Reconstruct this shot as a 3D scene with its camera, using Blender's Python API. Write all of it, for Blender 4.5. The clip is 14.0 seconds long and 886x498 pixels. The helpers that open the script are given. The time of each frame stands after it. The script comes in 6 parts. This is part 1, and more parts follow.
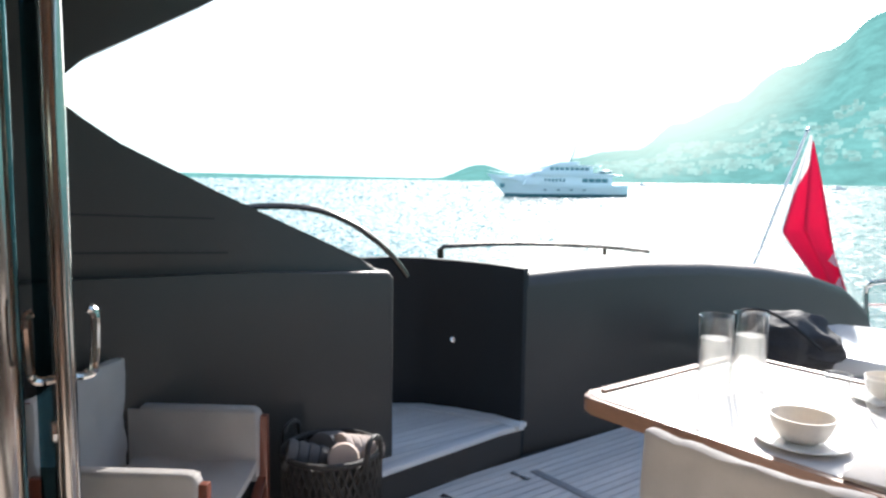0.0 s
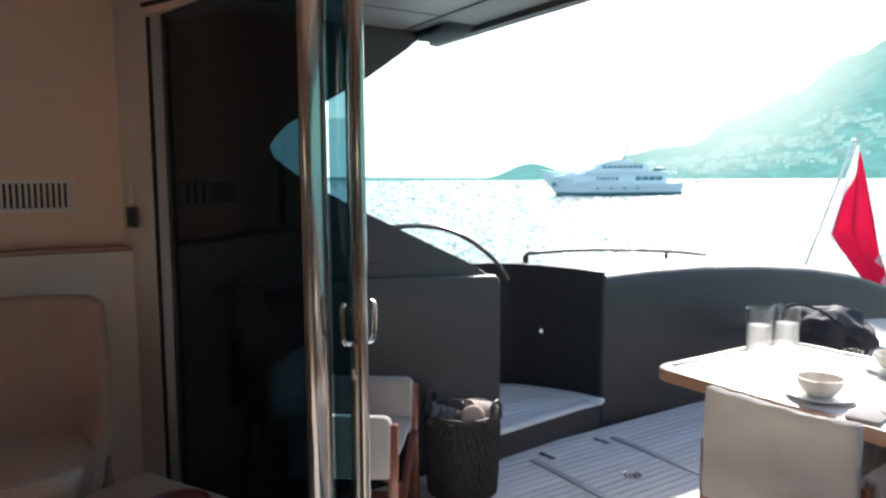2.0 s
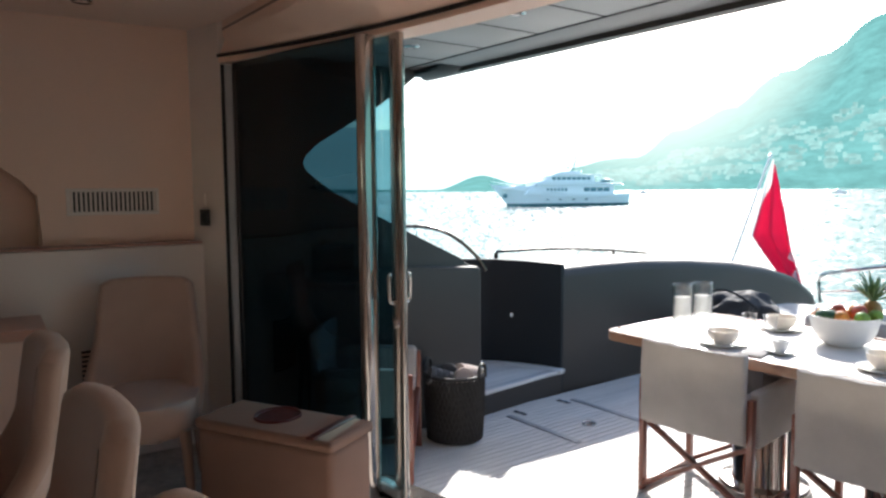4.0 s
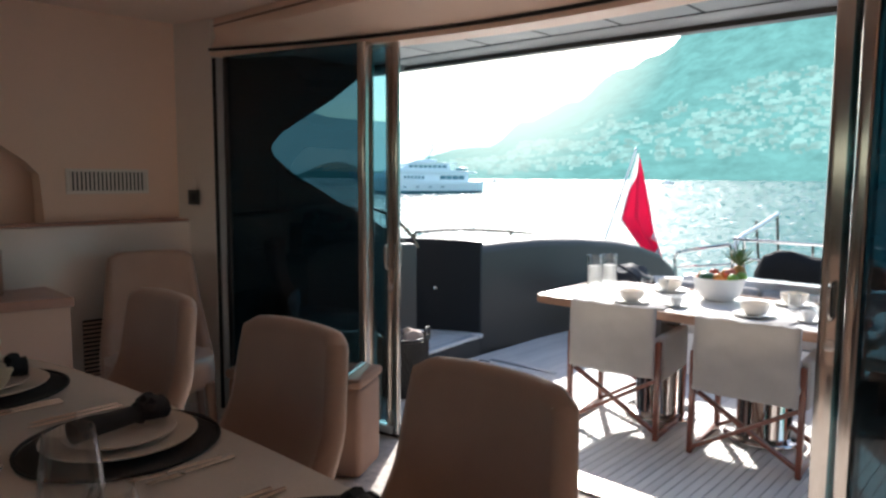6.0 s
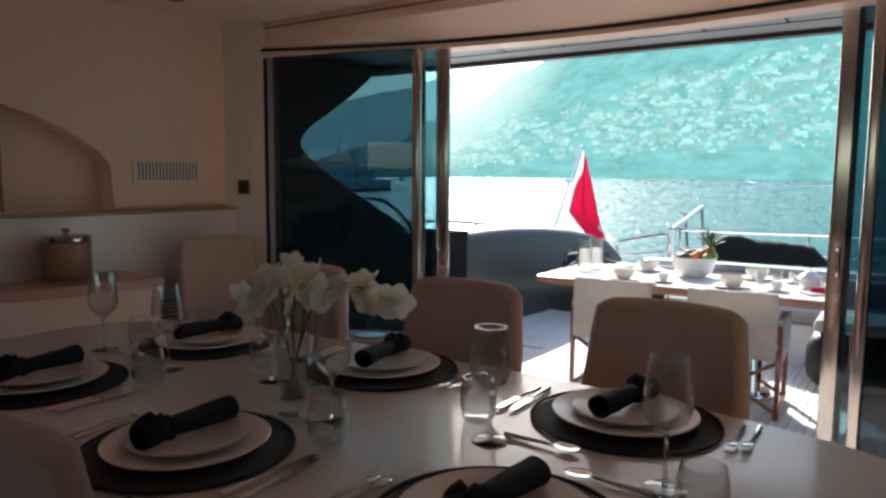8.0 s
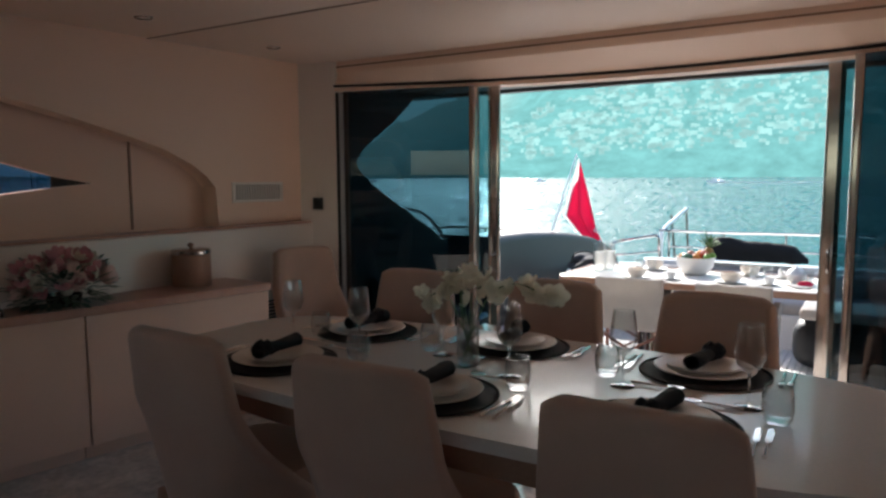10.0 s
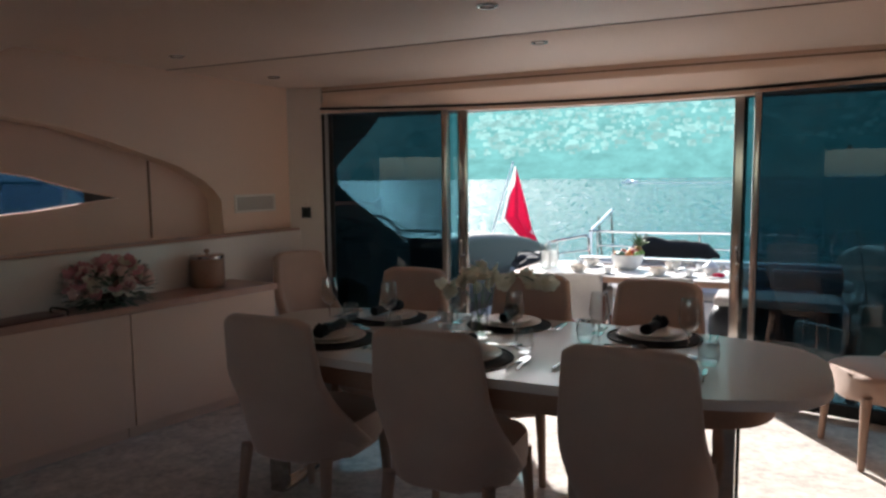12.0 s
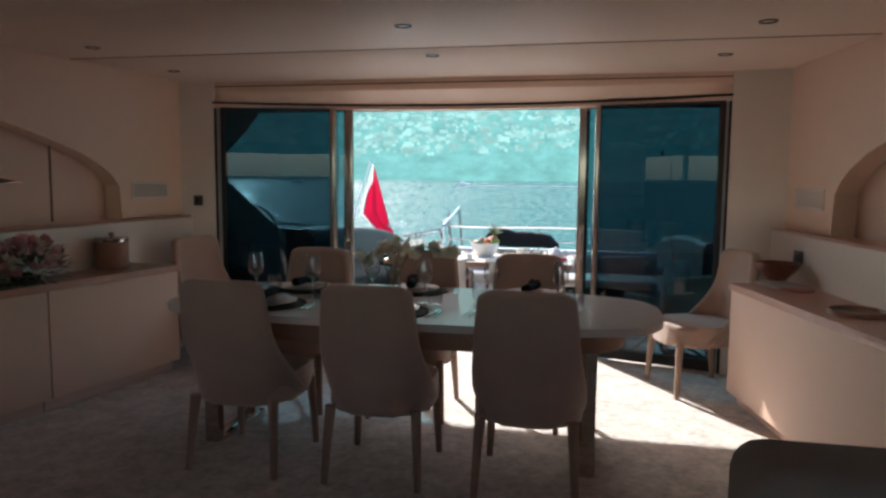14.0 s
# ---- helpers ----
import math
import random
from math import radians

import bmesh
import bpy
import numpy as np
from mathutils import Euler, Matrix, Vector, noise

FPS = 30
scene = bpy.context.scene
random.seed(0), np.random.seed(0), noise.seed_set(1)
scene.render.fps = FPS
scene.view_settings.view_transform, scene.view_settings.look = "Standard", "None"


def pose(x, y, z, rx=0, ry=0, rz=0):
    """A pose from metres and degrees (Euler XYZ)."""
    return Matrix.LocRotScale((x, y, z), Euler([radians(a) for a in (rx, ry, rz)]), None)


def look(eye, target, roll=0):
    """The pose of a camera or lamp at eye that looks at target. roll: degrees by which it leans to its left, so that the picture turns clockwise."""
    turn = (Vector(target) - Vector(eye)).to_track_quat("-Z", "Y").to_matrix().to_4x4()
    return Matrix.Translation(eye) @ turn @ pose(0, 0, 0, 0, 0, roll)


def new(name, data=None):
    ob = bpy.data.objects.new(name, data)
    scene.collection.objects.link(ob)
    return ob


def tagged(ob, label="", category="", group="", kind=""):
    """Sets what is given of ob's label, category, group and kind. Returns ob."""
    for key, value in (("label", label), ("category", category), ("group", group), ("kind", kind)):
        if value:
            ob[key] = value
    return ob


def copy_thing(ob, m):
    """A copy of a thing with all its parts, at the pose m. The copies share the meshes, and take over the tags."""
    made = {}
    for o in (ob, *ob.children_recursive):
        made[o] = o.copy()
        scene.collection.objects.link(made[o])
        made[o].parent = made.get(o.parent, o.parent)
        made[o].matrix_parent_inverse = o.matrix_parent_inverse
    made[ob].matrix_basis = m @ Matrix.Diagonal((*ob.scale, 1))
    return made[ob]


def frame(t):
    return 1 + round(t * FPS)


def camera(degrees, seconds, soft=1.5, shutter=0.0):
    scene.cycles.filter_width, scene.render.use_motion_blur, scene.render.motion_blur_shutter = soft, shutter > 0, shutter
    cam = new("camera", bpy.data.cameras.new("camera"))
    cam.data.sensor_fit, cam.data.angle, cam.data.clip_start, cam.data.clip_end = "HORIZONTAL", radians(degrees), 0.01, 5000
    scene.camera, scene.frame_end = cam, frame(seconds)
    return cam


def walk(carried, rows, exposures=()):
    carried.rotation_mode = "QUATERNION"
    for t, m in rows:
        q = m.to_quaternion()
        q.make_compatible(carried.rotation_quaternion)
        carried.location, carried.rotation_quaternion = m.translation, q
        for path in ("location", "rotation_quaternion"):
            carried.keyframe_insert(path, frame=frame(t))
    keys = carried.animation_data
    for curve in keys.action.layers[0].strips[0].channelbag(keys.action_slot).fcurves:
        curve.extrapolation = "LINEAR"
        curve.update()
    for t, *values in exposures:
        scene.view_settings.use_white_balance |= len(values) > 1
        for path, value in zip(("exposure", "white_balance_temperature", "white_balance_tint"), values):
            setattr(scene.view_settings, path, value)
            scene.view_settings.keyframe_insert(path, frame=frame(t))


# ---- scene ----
cam = camera(64.6, 14.0, soft=2.6)
PATH = [
    (0, (0.449, 0.145, 1.403), (-1.147, 1.333, 1.203), 0.7),
    (0.5, (0.51, -0.016, 1.43), (-1.143, 1.089, 1.22), 0.9),
    (1, (0.631, -0.199, 1.472), (-1.044, 0.872, 1.261), 0.6),
    (1.5, (0.797, -0.376, 1.511), (-0.885, 0.686, 1.307), 0.1),
    (2, (0.975, -0.571, 1.537), (-0.704, 0.498, 1.337), -0.3),
    (4.5, (1.651, -1.489, 1.519), (0.101, -0.238, 1.341), -0.3),
    (5, (1.67, -1.714, 1.544), (0.194, -0.38, 1.342), -0.1),
    (5.5, (1.674, -1.93, 1.523), (0.27, -0.52, 1.319), 0.1),
    (6, (1.638, -2.154, 1.511), (0.313, -0.669, 1.306), 0.3),
    (6.5, (1.576, -2.379, 1.5), (0.325, -0.833, 1.294), 0.4),
    (7, (1.45, -2.597, 1.495), (0.27, -0.997, 1.278), 0.6),
    (7.5, (1.386, -2.795, 1.477), (0.244, -1.168, 1.265), 0.4),
    (8, (1.334, -3.001, 1.467), (0.221, -1.352, 1.258), 0.4),
    (8.5, (1.302, -3.2, 1.472), (0.208, -1.538, 1.265), 0.4),
    (9, (1.283, -3.428, 1.497), (0.208, -1.755, 1.291), 0.1),
    (11.5, (1.282, -4.513, 1.652), (0.343, -2.759, 1.448), -0.5),
    (12, (1.303, -4.709, 1.652), (0.447, -2.913, 1.45), -0.6),
    (12.5, (1.29, -4.908, 1.644), (0.545, -3.063, 1.443), -0.5),
    (13, (1.248, -5.116, 1.624), (0.63, -3.224, 1.422), -0.3),
    (13.5, (1.2, -5.289, 1.611), (0.69, -3.366, 1.41), 0.3),
    (14, (1.163, -5.459, 1.589), (0.745, -3.513, 1.389), 0.5),
]
walk(cam, [(t, look(eye, target, roll)) for t, eye, target, roll in PATH], exposures=[(0, 1.13), (5, 1.13), (8, 1.23), (14, 1.26)])

# ---- world, sun, exposure ----
SUN_DIR = Vector((-0.55, 0.835, 0.0)).normalized()      # towards the sun, on the ground plan
SUN_EL = radians(29.3)
world = bpy.data.worlds.new("world")
scene.world = world
world.use_nodes = True
wn = world.node_tree.nodes
sky = wn.new("ShaderNodeTexSky")
sky.sky_type = 'NISHITA'
sky.sun_disc = False
sky.sun_elevation = SUN_EL
sky.sun_rotation = math.atan2(SUN_DIR.x, SUN_DIR.y)
sky.dust_density = 1.0
sky.air_density = 1.0
wn["Background"].inputs["Strength"].default_value = 0.15
world.node_tree.links.new(sky.outputs["Color"], wn["Background"].inputs["Color"])
sun = new("sun", bpy.data.lights.new("sun", 'SUN'))
sun.data.energy = 4.5
sun.data.angle = radians(0.6)
sun.data.color = (1.0, 0.965, 0.925)
sun.matrix_world = look((0, 0, 0), -(SUN_DIR * math.cos(SUN_EL) + Vector((0, 0, math.sin(SUN_EL)))))

# ---- materials ----
def mk(name, base, rough=0.5, metal=0.0, var=0.15, scale=6.0, fine=90.0, bump=0.05, coat=0.0, stretch=(1, 1, 1), rand=0.0, sheen=0.0, trans=0.0, spec=0.5):
    """A surface with grain at two scales and a fine relief."""
    m = bpy.data.materials.new(name)
    m.use_nodes = True
    n, l = m.node_tree.nodes, m.node_tree.links
    b = n["Principled BSDF"]
    tc = n.new("ShaderNodeTexCoord")
    mp = n.new("ShaderNodeMapping")
    mp.inputs["Scale"].default_value = stretch
    l.new(tc.outputs["Object"], mp.inputs["Vector"])
    big, small = n.new("ShaderNodeTexNoise"), n.new("ShaderNodeTexNoise")
    big.inputs["Scale"].default_value, big.inputs["Detail"].default_value = scale, 4
    small.inputs["Scale"].default_value, small.inputs["Detail"].default_value = fine, 3
    for t in (big, small):
        l.new(mp.outputs["Vector"], t.inputs["Vector"])
    add = n.new("ShaderNodeMath")
    add.operation = 'ADD'
    l.new(big.outputs["Fac"], add.inputs[0])
    l.new(small.outputs["Fac"], add.inputs[1])
    src = add.outputs[0]
    if rand:
        oi = n.new("ShaderNodeObjectInfo")
        ml = n.new("ShaderNodeMath")
        ml.operation = 'MULTIPLY_ADD'
        ml.inputs[1].default_value = rand
        l.new(oi.outputs["Random"], ml.inputs[0])
        l.new(src, ml.inputs[2])
        src = ml.outputs[0]
    mr = n.new("ShaderNodeMapRange")
    mr.inputs["From Min"].default_value, mr.inputs["From Max"].default_value = 0.6, 1.4 + rand
    l.new(src, mr.inputs["Value"])
    mx = n.new("ShaderNodeMix")
    mx.data_type = 'RGBA'
    lo = [c * (1 - var) for c in base]
    hi = [min(1.0, c * (1 + var)) for c in base]
    mx.inputs["A"].default_value, mx.inputs["B"].default_value = (*lo, 1), (*hi, 1)
    l.new(mr.outputs["Result"], mx.inputs["Factor"])
    l.new(mx.outputs["Result"], b.inputs["Base Color"])
    rr = n.new("ShaderNodeMapRange")
    rr.inputs["To Min"].default_value, rr.inputs["To Max"].default_value = max(0.02, rough * 0.85), min(1, rough * 1.15)
    l.new(big.outputs["Fac"], rr.inputs["Value"])
    l.new(rr.outputs["Result"], b.inputs["Roughness"])
    b.inputs["Metallic"].default_value = metal
    b.inputs["Coat Weight"].default_value = coat
    b.inputs["Coat Roughness"].default_value = 0.12
    b.inputs["Sheen Weight"].default_value = sheen
    b.inputs["Transmission Weight"].default_value = trans
    b.inputs["Specular IOR Level"].default_value = spec
    if bump:
        bp = n.new("ShaderNodeBump")
        bp.inputs["Strength"].default_value = bump
        bp.inputs["Distance"].default_value = 0.01
        l.new(small.outputs["Fac"], bp.inputs["Height"])
        l.new(bp.outputs["Normal"], b.inputs["Normal"])
    return m


def clear_glass(name, tint, face=0.045, edge=0.7, rough=0.0, fall=3.5):
    """A thin pane: tinted see-through with Fresnel gloss."""
    m = bpy.data.materials.new(name)
    m.use_nodes = True
    n, l = m.node_tree.nodes, m.node_tree.links
    n.remove(n["Principled BSDF"])
    tr, gl, lw, mx = n.new("ShaderNodeBsdfTransparent"), n.new("ShaderNodeBsdfGlossy"), n.new("ShaderNodeLayerWeight"), n.new("ShaderNodeMixShader")
    tr.inputs["Color"].default_value = (*tint, 1)
    gl.inputs["Roughness"].default_value = rough
    lw.inputs["Blend"].default_value = 0.5
    pw, ma = n.new("ShaderNodeMath"), n.new("ShaderNodeMath")
    pw.operation, ma.operation = 'POWER', 'MULTIPLY_ADD'
    pw.inputs[1].default_value = fall
    ma.inputs[1].default_value, ma.inputs[2].default_value = edge, face
    l.new(lw.outputs["Facing"], pw.inputs[0])
    l.new(pw.outputs[0], ma.inputs[0])
    l.new(ma.outputs[0], mx.inputs[0])
    l.new(tr.outputs[0], mx.inputs[1])
    l.new(gl.outputs[0], mx.inputs[2])
    l.new(mx.outputs[0], n["Material Output"].inputs["Surface"])
    return m


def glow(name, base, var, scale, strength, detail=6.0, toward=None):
    """Distance with its haze painted into emission colour, for the backdrop alone; brighter round the bearing and
    height where the low sun lights the haze.
    """
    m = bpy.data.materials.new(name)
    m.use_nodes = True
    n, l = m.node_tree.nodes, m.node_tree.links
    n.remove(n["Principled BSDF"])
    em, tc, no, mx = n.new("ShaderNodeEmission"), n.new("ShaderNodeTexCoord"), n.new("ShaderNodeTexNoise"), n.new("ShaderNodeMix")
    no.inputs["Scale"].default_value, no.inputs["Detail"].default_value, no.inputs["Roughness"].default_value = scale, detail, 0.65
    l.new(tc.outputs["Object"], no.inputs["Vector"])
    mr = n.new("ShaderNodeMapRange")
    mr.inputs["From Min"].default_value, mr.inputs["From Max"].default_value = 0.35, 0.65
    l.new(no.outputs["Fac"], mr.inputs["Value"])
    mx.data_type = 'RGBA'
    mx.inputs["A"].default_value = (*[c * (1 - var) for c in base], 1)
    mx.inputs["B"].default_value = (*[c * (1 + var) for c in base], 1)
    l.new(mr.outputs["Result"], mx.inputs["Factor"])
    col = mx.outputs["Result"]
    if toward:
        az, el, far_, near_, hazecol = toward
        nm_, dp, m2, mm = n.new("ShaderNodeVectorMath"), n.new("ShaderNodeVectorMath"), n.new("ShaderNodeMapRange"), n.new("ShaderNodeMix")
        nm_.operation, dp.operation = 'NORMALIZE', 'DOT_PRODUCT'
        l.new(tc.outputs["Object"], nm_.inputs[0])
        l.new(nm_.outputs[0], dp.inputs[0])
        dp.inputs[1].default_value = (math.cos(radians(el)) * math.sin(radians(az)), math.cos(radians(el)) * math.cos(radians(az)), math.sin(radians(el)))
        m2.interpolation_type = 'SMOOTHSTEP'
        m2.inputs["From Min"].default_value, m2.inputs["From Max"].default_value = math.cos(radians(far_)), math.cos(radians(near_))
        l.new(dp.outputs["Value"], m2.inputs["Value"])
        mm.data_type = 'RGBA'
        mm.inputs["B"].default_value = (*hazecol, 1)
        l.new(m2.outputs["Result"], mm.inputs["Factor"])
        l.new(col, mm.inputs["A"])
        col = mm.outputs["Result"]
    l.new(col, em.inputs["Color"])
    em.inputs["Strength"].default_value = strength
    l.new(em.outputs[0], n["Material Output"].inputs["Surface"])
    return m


def let_light_through(m, colour, share):
    """Thin cloth or petals: some light passes through."""
    n, l = m.node_tree.nodes, m.node_tree.links
    tl, mx = n.new("ShaderNodeBsdfTranslucent"), n.new("ShaderNodeMixShader")
    tl.inputs["Color"].default_value = (*colour, 1)
    mx.inputs[0].default_value = share
    l.new(n["Principled BSDF"].outputs[0], mx.inputs[1])
    l.new(tl.outputs[0], mx.inputs[2])
    l.new(mx.outputs[0], n["Material Output"].inputs["Surface"])


cream = mk("cream_lacquer", (0.85, 0.61, 0.475), 0.5, var=0.05, scale=1.5, fine=220, bump=0.02)
cream_panel = mk("cream_leather", (0.76, 0.53, 0.42), 0.5, var=0.06, scale=2, fine=320, bump=0.06)
pale_panel = mk("pale_panel", (0.80, 0.71, 0.64), 0.5, var=0.04, scale=2, fine=200, bump=0.01, coat=0.5)
ceiling_mat = mk("ceiling_leather", (0.85, 0.67, 0.565), 0.55, var=0.05, scale=1.2, fine=260, bump=0.04)
wood_top = mk("pinkish_wood", (0.52, 0.29, 0.22), 0.35, var=0.12, scale=3, fine=60, stretch=(1, 8, 8), bump=0.03, coat=0.2)
carpet = mk("mottled_carpet", (0.49, 0.435, 0.39), 0.9, var=0.42, scale=8, fine=28, bump=0.4, sheen=0.3)
hull = mk("graphite_paint", (0.043, 0.037, 0.032), 0.5, var=0.12, scale=2, fine=180, bump=0.02, coat=0.10)
hull_dark = mk("black_panel", (0.016, 0.018, 0.021), 0.55, var=0.12, scale=2, fine=180, bump=0.02, coat=0.0, spec=0.3)
soffit = mk("grey_soffit", (0.31, 0.31, 0.31), 0.45, var=0.06, scale=3, fine=200, bump=0.01, coat=0.0)
black = mk("black_rubber", (0.012, 0.012, 0.012), 0.6, var=0.2, bump=0.05)
teak = mk("weathered_teak", (0.74, 0.72, 0.685), 0.65, var=0.2, scale=5, fine=70, stretch=(9, 1, 9), bump=0.12, rand=0.5)
caulk = mk("deck_caulk", (0.03, 0.03, 0.032), 0.7, var=0.2, bump=0.05)
chrome = mk("polished_steel", (0.56, 0.53, 0.51), 0.09, 1.0, var=0.03, scale=4, bump=0.0)
post_steel = mk("brushed_post_steel", (0.56, 0.52, 0.49), 0.13, 1.0, var=0.04, scale=4, bump=0.0)
steel = mk("satin_steel", (0.62, 0.62, 0.63), 0.22, 1.0, var=0.06, scale=10, bump=0.01)
alloy = mk("painted_alloy", (0.42, 0.43, 0.44), 0.4, 0.3, var=0.06, bump=0.02)
fabric = mk("taupe_upholstery", (0.46, 0.31, 0.24), 0.7, var=0.09, scale=8, fine=700, bump=0.2, sheen=0.35)
fabric_leg = mk("taupe_leg_cover", (0.35, 0.225, 0.17), 0.8, var=0.09, scale=8, fine=500, bump=0.2)
canvas = mk("cream_canvas", (0.54, 0.50, 0.475), 0.85, var=0.16, scale=9, fine=450, bump=0.3, sheen=0.2)
mahogany = mk("mahogany", (0.18, 0.05, 0.028), 0.35, var=0.25, scale=6, fine=80, stretch=(4, 4, 1), bump=0.04, coat=0.3)
oak_edge = mk("table_wood", (0.34, 0.18, 0.11), 0.35, var=0.2, scale=5, fine=70, stretch=(1, 7, 7), bump=0.03, coat=0.4)
tabletop_white = mk("bleached_tabletop", (0.72, 0.66, 0.60), 0.45, var=0.1, scale=3, fine=60, stretch=(1, 7, 7), bump=0.02, coat=0.4)
lacquer_top = mk("grey_lacquer_top", (0.68, 0.62, 0.575), 0.36, var=0.06, scale=2, fine=120, bump=0.004, coat=0.4)
darkmetal = mk("bronze_metal", (0.10, 0.085, 0.075), 0.25, 0.9, var=0.1, bump=0.01)
matweave = mk("charcoal_weave", (0.020, 0.018, 0.018), 0.7, var=0.4, scale=30, fine=260, bump=0.6)
china = mk("ivory_china", (0.74, 0.66, 0.59), 0.34, var=0.03, scale=4, bump=0.005, coat=0.1)
bowl_white = mk("white_ceramic", (0.80, 0.79, 0.76), 0.35, var=0.03, scale=6, bump=0.02)
napkin_mat = mk("black_linen", (0.014, 0.014, 0.017), 0.85, var=0.3, scale=20, fine=400, bump=0.4)
silver = mk("silver_cutlery", (0.75, 0.72, 0.69), 0.12, 1.0, var=0.04, bump=0.0)
basket_mat = mk("black_wicker", (0.03, 0.026, 0.024), 0.55, var=0.35, scale=25, fine=120, bump=0.4)
towel_mat = mk("pale_towel", (0.55, 0.45, 0.40), 0.95, var=0.15, scale=10, fine=300, bump=0.6)
towel_dark = mk("grey_towel", (0.12, 0.12, 0.125), 0.95, var=0.15, scale=10, fine=300, bump=0.6)
black_cover = mk("black_cover", (0.014, 0.013, 0.013), 0.8, var=0.25, scale=6, fine=90, bump=0.3, spec=0.25)
petal = mk("white_petal", (0.84, 0.80, 0.70), 0.6, var=0.1, scale=20, bump=0.1)
petal_pink = mk("pink_petal", (0.62, 0.26, 0.27), 0.6, var=0.3, scale=14, bump=0.1, rand=0.3)
petal_pale = mk("blush_petal", (0.72, 0.50, 0.45), 0.6, var=0.2, scale=14, bump=0.1)
leafmat = mk("green_leaf", (0.07, 0.14, 0.045), 0.5, var=0.35, scale=20, bump=0.1)
leafgrey = mk("silver_leaf", (0.14, 0.18, 0.13), 0.6, var=0.3, scale=20, bump=0.1)
flag_red = mk("red_cloth", (0.55, 0.04, 0.11), 0.75, var=0.12, scale=5, fine=300, bump=0.15)
flag_white = mk("white_cloth", (0.82, 0.80, 0.78), 0.75, var=0.05, scale=5, fine=300, bump=0.15)
white_gel = mk("white_gelcoat", (0.80, 0.80, 0.79), 0.25, var=0.03, scale=3, bump=0.01, coat=0.3)
orange_m = mk("orange_skin", (0.70, 0.25, 0.04), 0.6, var=0.15, scale=30, fine=160, bump=0.25)
apple_m = mk("red_apple", (0.48, 0.10, 0.06), 0.55, var=0.35, scale=12, bump=0.03)
green_m = mk("green_fruit", (0.20, 0.34, 0.05), 0.55, var=0.25, scale=12, bump=0.05)
melon_m = mk("dark_green_skin", (0.04, 0.10, 0.035), 0.45, var=0.4, scale=20, bump=0.1)
pine_m = mk("pineapple_skin", (0.36, 0.20, 0.05), 0.6, var=0.35, scale=25, bump=0.4)
brown_lac = mk("brown_leather", (0.26, 0.14, 0.09), 0.4, var=0.12, scale=8, bump=0.08)
tan_hide = mk("tan_leather", (0.36, 0.20, 0.135), 0.45, var=0.14, scale=9, bump=0.1)
red_tray = mk("oxblood_lacquer", (0.11, 0.016, 0.012), 0.4, var=0.15, bump=0.02, coat=0.15)
ottoman_hide = mk("ottoman_leather", (0.30, 0.185, 0.14), 0.7, var=0.1, scale=7, fine=260, bump=0.12, spec=0.05)
ivory_ware = mk("ivory_stoneware", (0.78, 0.70, 0.60), 0.4, var=0.05, scale=12, bump=0.03)
holdall_cloth = mk("dark_grey_nylon", (0.045, 0.043, 0.045), 0.8, var=0.25, scale=9, fine=120, bump=0.3)
magazine = mk("printed_paper", (0.45, 0.42, 0.42), 0.35, var=0.2, scale=9, bump=0.01)
magazine_red = mk("red_print", (0.34, 0.10, 0.10), 0.35, var=0.2, scale=9, bump=0.01)
plastic_dark = mk("dark_plastic", (0.035, 0.03, 0.028), 0.4, var=0.1, bump=0.02)
sofa_grey = mk("dark_upholstery", (0.27, 0.225, 0.195), 0.9, var=0.1, scale=8, fine=500, bump=0.25)
blue_cloth = mk("blue_cloth", (0.05, 0.12, 0.20), 0.8, var=0.15, bump=0.2)
tinted = clear_glass("tinted_glass", (0.135, 0.22, 0.255), 0.042, 0.38)
pane_mat = clear_glass("clear_pane", (0.32, 0.48, 0.52))
window_pane = clear_glass("blue_window_pane", (0.10, 0.155, 0.215))
crystal = mk("crystal", (0.97, 0.98, 0.98), 0.02, var=0.0, bump=0.0, trans=1.0)
crystal.node_tree.nodes["Principled BSDF"].inputs["IOR"].default_value = 1.45
dark_chrome = mk("dark_polished_metal", (0.30, 0.28, 0.265), 0.12, 1.0, var=0.05, bump=0.0)
thin_glass = clear_glass("thin_glass", (0.94, 0.945, 0.945), 0.06, 0.9, fall=2.2)
milky = mk("milky_filling", (0.82, 0.80, 0.76), 0.5, var=0.06, scale=20, bump=0.02)
water_glass = clear_glass("water_in_glass", (0.90, 0.94, 0.93), 0.02, 0.25)
# hillside glows: haze and its sunward brightening are painted into the emission
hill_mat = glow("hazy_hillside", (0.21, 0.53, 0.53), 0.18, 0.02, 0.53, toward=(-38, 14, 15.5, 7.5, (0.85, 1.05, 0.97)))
# far range: pale cyan emission is painted haze, not rock colour
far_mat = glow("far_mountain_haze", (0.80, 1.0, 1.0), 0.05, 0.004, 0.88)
# town walls glow too, with the same haze put into their colour
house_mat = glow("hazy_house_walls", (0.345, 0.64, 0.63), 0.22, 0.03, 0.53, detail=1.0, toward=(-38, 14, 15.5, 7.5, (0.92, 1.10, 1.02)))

let_light_through(flag_red, (0.70, 0.045, 0.17), 0.65)
let_light_through(flag_white, (0.9, 0.88, 0.86), 0.6)
let_light_through(milky, (0.9, 0.88, 0.84), 0.5)
